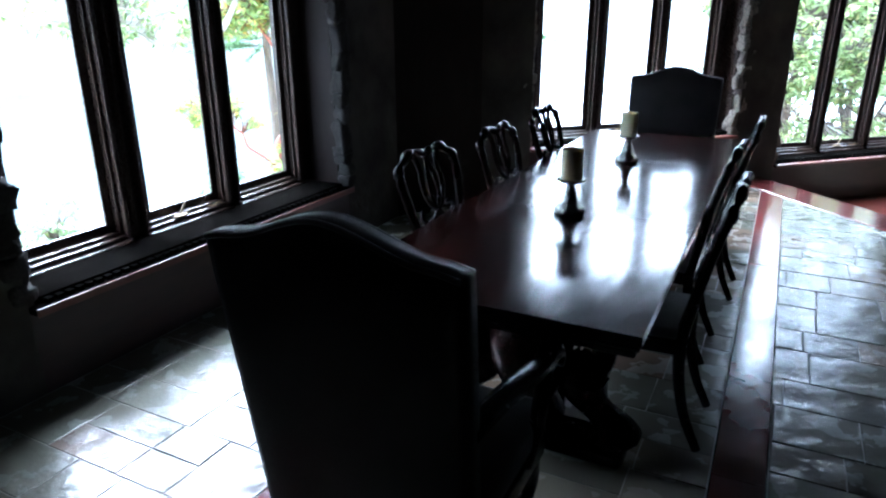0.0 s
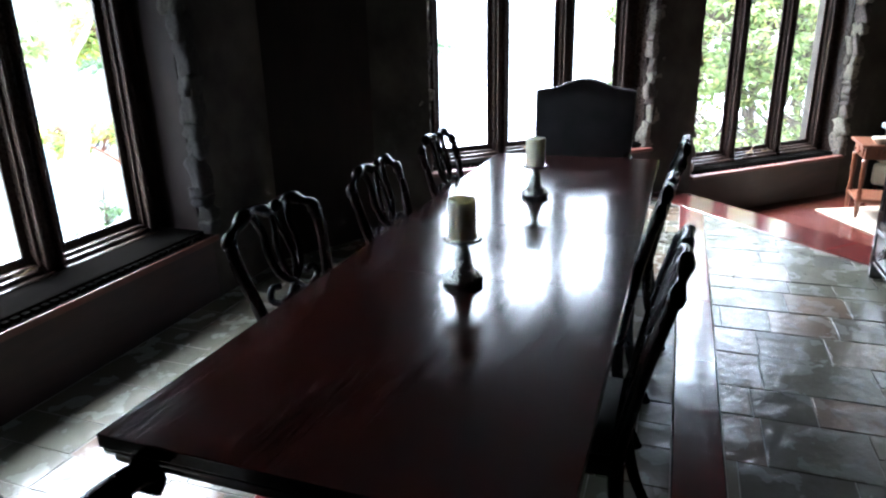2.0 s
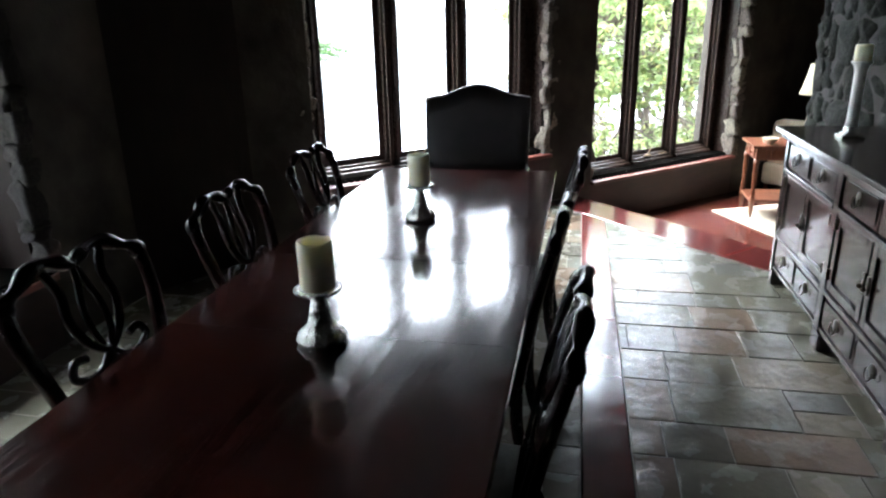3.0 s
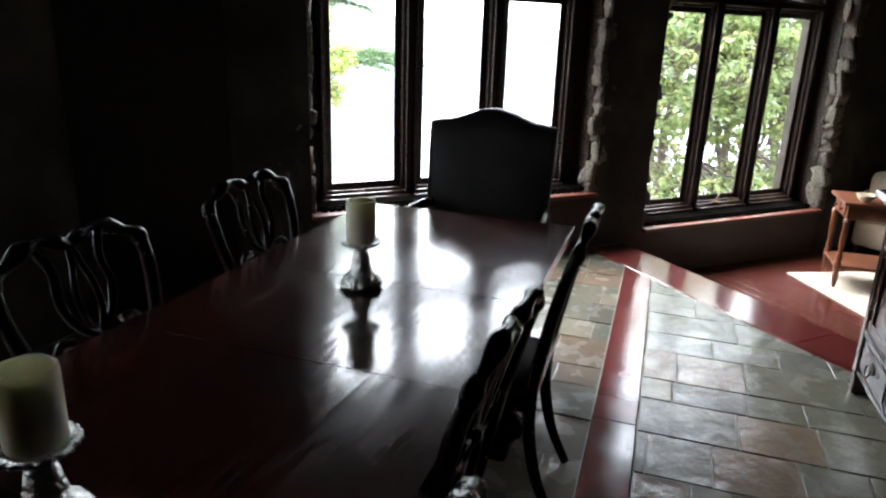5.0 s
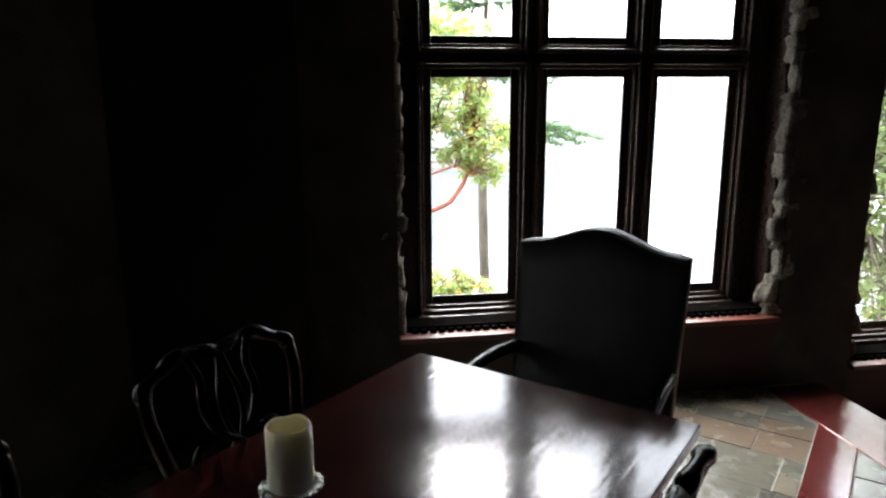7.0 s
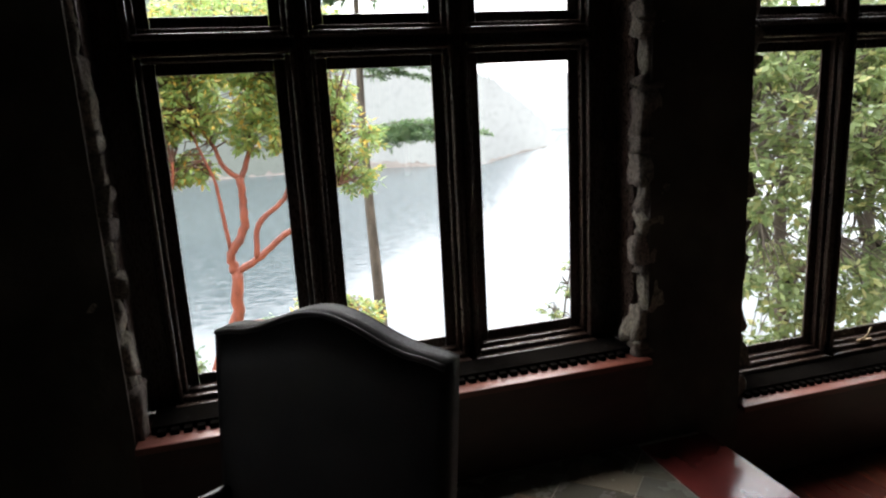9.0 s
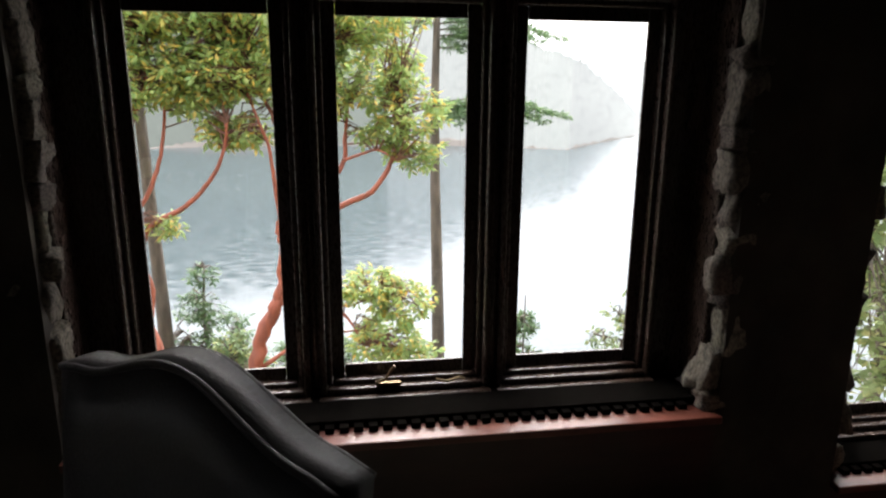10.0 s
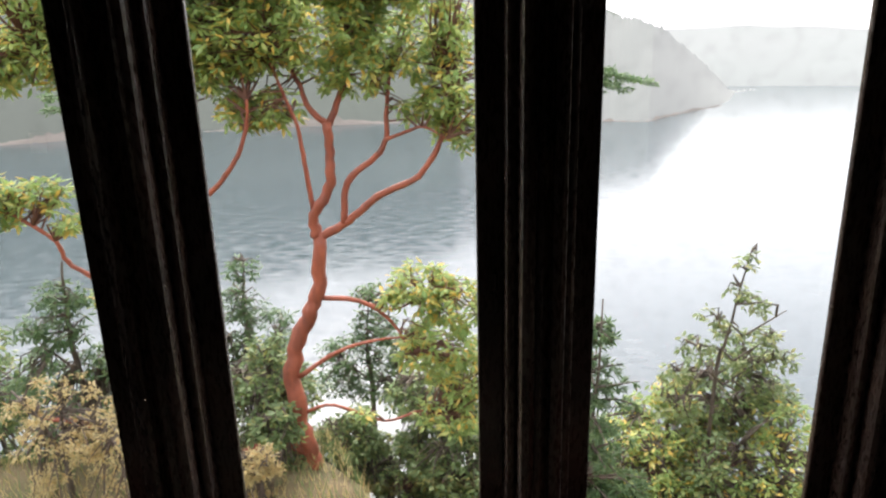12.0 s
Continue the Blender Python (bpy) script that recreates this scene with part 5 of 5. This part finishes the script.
def tile_mesh(bm, pts, z):
    c = Vector((sum(p[0] for p in pts) / len(pts), sum(p[1] for p in pts) / len(pts), 0))
    tx, ty = rng.uniform(-0.006, 0.006), rng.uniform(-0.006, 0.006)
    low, mid, top = [], [], []
    for x, y in pts:
        d = Vector((x, y, 0)) - c
        h = z + tx * d.x + ty * d.y
        low.append(bm.verts.new((x, y, -0.014)))
        mid.append(bm.verts.new((x, y, h - 0.001)))
        k = max(0.0, 1 - 0.004 / max(0.02, d.length))
        top.append(bm.verts.new((c.x + d.x * k, c.y + d.y * k, h)))
    n = len(pts)
    for a, b in ((low, mid), (mid, top)):
        for i in range(n):
            bm.faces.new((a[i], a[(i + 1) % n], b[(i + 1) % n], b[i]))
    bm.faces.new(top)


rest, singles = bmesh.new(), 0
u = -1.5
while u < 8.0:
    du = rng.choice((0.2, 0.24, 0.29, 0.33))
    for side, v0, v1 in ((1, -3.3, strip_v(u, 1)), (0, strip_v(u, 0), BAY_STRIP[0]), (2, BAY_STRIP[1], WALL_V)):
        v = v0 + rng.uniform(-0.25, 0)
        while v < v1:
            dv = rng.choice((0.24, 0.31, 0.38, 0.47))
            pieces = [(u, v, u + du, v + dv)]
            if du > 0.3 and rng.random() < 0.3:
                pieces = [(u, v, u + du * 0.5, v + dv), (u + du * 0.5, v, u + du, v + dv)]
            for a, b, c, d in pieces:
                g = 0.002
                quad = [(a + g + rng.uniform(0, 0.003), b + g), ((a + c) / 2, b + g + rng.uniform(-0.001, 0.003)), (c - g, b + g + rng.uniform(0, 0.003)),
                        (c - g - rng.uniform(0, 0.003), d - g), ((a + c) / 2, d - g - rng.uniform(-0.001, 0.003)), (a + g, d - g - rng.uniform(0, 0.003))]
                s = 0.01
                if side == 1:
                    quad = clip(quad, -s, 1, strip_v(0, 1) - 0.006)
                elif side == 0:
                    quad = clip(clip(quad, s, -1, -strip_v(0, 0) - 0.006), 0, 1, BAY_STRIP[0] - 0.006)
                else:
                    quad = clip(clip(quad, 0, -1, -BAY_STRIP[1] - 0.006), 0, 1, WALL_V - 0.01)
                pts = clip(clip([P(*p) for p in quad], 1, 0, BX - 0.006), 0, 1, WALL_Y - 0.01) if len(quad) > 2 else []
                if len(pts) < 3:
                    continue
                area = abs(sum(p[0] * q[1] - q[0] * p[1] for p, q in zip(pts, pts[1:] + pts[:1]))) / 2
                if area < 0.002:
                    continue
                z = rng.uniform(-0.003, 0.001)
                near = 1.2 < u < 7.6 and -0.8 < v < 2.4 and singles < 298
                bm = bmesh.new() if near else rest
                tile_mesh(bm, pts, z)
                if near:
                    part("slate_tile", bm, M_SLATE, floor)
                    singles += 1
            v += dv
    u += du
M_SLATE_REST = M_SLATE.copy()
tagged(part("slate_tiles", rest, M_SLATE_REST, floor), kind="stuff")

# ---- planks of the sunken floor ----
x = STEP_X + 0.002
while x < 9.38:
    lo = 0.68 + max(0.0, x - STEP_X) * 1.035 if x < 7.35 else 2.86
    part("floor_plank", B(x + 0.001, min(x + 0.119, 9.395), lo, WALL_Y - 0.002, LOW - 0.01, LOW, 0.002), M_PLANK, low_floor)
    x += 0.12

# ---- stones of the walls and the chimney ----
rocks = []
for k in range(8):
    bm = bmesh.new()
    bmesh.ops.create_cube(bm, size=1.0)
    bmesh.ops.subdivide_edges(bm, edges=bm.edges[:], cuts=2, use_grid_fill=True)
    for v in bm.verts:
        d = v.co.copy()
        r = 0.5 * (abs(d.x) ** 5 + abs(d.y) ** 5 + abs(d.z) ** 5) ** -0.2 if d.length else 0
        v.co = d * (0.45 + 0.55 * r) + Vector((rng.uniform(-1, 1), rng.uniform(-1, 1), rng.uniform(-1, 1))) * 0.09
    me = bpy.data.meshes.new("stone")
    bm.to_mesh(me), bm.free()
    me.materials.append(M_STONE_SHADED)
    for p in me.polygons:
        p.use_smooth = True
    rocks.append(me)
def recoloured(meshes, material):
    out = []
    for me in meshes:
        c = me.copy()
        c.materials[0] = material
        out.append(c)
    return out


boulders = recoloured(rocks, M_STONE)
# Jamb stones in the paler copy, with the window's light in their colour.
lit_quoins = []
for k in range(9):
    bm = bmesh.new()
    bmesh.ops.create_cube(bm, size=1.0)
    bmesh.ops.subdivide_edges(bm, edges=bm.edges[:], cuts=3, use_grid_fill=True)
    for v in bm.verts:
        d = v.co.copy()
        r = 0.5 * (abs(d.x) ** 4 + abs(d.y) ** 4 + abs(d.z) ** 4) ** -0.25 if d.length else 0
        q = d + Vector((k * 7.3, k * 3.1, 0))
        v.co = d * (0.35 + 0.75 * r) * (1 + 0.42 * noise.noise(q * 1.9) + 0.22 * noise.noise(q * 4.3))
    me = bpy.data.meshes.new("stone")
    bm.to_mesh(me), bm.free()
    me.materials.append(M_QUOIN_LIT)
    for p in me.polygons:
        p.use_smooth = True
    lit_quoins.append(me)
for me in boulders:
    for p in me.polygons:
        p.use_smooth = True
# Bay jambs reuse the stones in a darkened copy, for the dimmer light there.
shaded_quoins = recoloured(lit_quoins, M_STONE_SHADED)
walls = {o.name: o for o in scene.objects if o.name.startswith("wall_")}


def stones(parent, x0, y0, x1, y1, nx, ny, z0, z1, depth, hs=(0.13, 0.3), ws=(0.2, 0.45), proud=0.03, tilt=6, kinds=rocks):
    """Courses of rough stones on a wall face from (x0, y0) to (x1, y1), with the normal (nx, ny)."""
    d = Vector((x1 - x0, y1 - y0, 0))
    length = d.length
    d.normalize()
    z = z0
    while z < z1 - 0.03:
        h = min(rng.uniform(*hs), z1 - z)
        if z1 - z - h < 0.06:
            h = z1 - z
        a = 0.0
        while a < length - 0.01:
            w = rng.uniform(*ws)
            if length - a - w < ws[0] * 0.6:
                w = length - a
            hh = h * rng.uniform(0.92, 1.1)
            c = Vector((x0, y0, z + h / 2)) + d * (a + w / 2) + Vector((nx, ny, 0)) * (proud * rng.uniform(0.2, 1.4) - depth / 2)
            o = new("stone", rng.choice(kinds))
            o.parent = parent
            m = Matrix(((d.x, nx, 0, c.x), (d.y, ny, 0, c.y), (0, 0, 1, c.z), (0, 0, 0, 1)))
            flip = rng.choice((1, -1))
            o.matrix_basis = m @ pose(0, 0, 0, rng.uniform(-5, 5), rng.uniform(-tilt, tilt), rng.uniform(-5, 5)) @ Matrix.Diagonal((w * 1.04 * flip, depth, hh * 1.02 * rng.choice((1, -1)), 1))
            a += w
        z += h


sn, cs = math.sin(radians(TH)), math.cos(radians(TH))
wc, wmid, wsit, wbay = walls["wall_corner_pillar"], walls["wall_middle_pillar"], walls["wall_sitting_corner"], walls["wall_bay_start"]
jamb = dict(hs=(0.05, 0.2), ws=(0.05, 0.11), tilt=22, kinds=lit_quoins)
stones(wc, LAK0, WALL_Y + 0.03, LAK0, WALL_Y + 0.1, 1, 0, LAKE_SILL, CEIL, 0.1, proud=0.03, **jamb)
lin = dict(label="dark wooden lining of the window's side", category="trim", kind="structure")
for uu, nm in ((BAY1, -0.022), (BAY0, 0.022)):
    tagged(link_mesh("trim_bay_jamb", prism([P(uu, WALL_V + 0.07), P(uu + nm, WALL_V + 0.07), P(uu + nm, GLASS_V - 0.052), P(uu, GLASS_V - 0.052)], BAY_SILL + 0.002, HEAD), M_DARKWALL), **lin)
for xx, nm, sill in ((LAK0, 0.022, LAKE_SILL), (LAK1, -0.022, LAKE_SILL), (SIT0, 0.022, SIT_SILL), (SIT1, -0.022, SIT_SILL)):
    tagged(link_mesh("trim_lake_jamb", B(min(xx, xx + nm), max(xx, xx + nm), WALL_Y + 0.1, GLASS_Y - 0.052, sill + 0.002, HEAD, 0.004), M_FRAME), **lin)
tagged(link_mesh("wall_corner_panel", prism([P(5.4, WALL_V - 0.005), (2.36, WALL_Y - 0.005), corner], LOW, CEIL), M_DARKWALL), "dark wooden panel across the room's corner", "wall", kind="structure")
stones(wc, *P(BAY1, WALL_V - 0.01), *P(BAY1, WALL_V + 0.07), -cs, -sn, BAY_SILL, CEIL, 0.1, proud=0.04, **{**jamb, "kinds": shaded_quoins})
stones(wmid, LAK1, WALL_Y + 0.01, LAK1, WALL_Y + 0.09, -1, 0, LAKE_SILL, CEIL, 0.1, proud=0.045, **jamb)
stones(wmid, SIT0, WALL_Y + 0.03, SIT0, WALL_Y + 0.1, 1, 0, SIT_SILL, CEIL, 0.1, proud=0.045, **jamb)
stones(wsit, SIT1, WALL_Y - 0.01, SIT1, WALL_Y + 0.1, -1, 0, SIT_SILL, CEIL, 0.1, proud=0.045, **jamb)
stones(wbay, *P(BAY0, WALL_V - 0.01), *P(BAY0, WALL_V + 0.07), cs, sn, BAY_SILL, CEIL, 0.1, proud=0.04, **{**jamb, "kinds": shaded_quoins})
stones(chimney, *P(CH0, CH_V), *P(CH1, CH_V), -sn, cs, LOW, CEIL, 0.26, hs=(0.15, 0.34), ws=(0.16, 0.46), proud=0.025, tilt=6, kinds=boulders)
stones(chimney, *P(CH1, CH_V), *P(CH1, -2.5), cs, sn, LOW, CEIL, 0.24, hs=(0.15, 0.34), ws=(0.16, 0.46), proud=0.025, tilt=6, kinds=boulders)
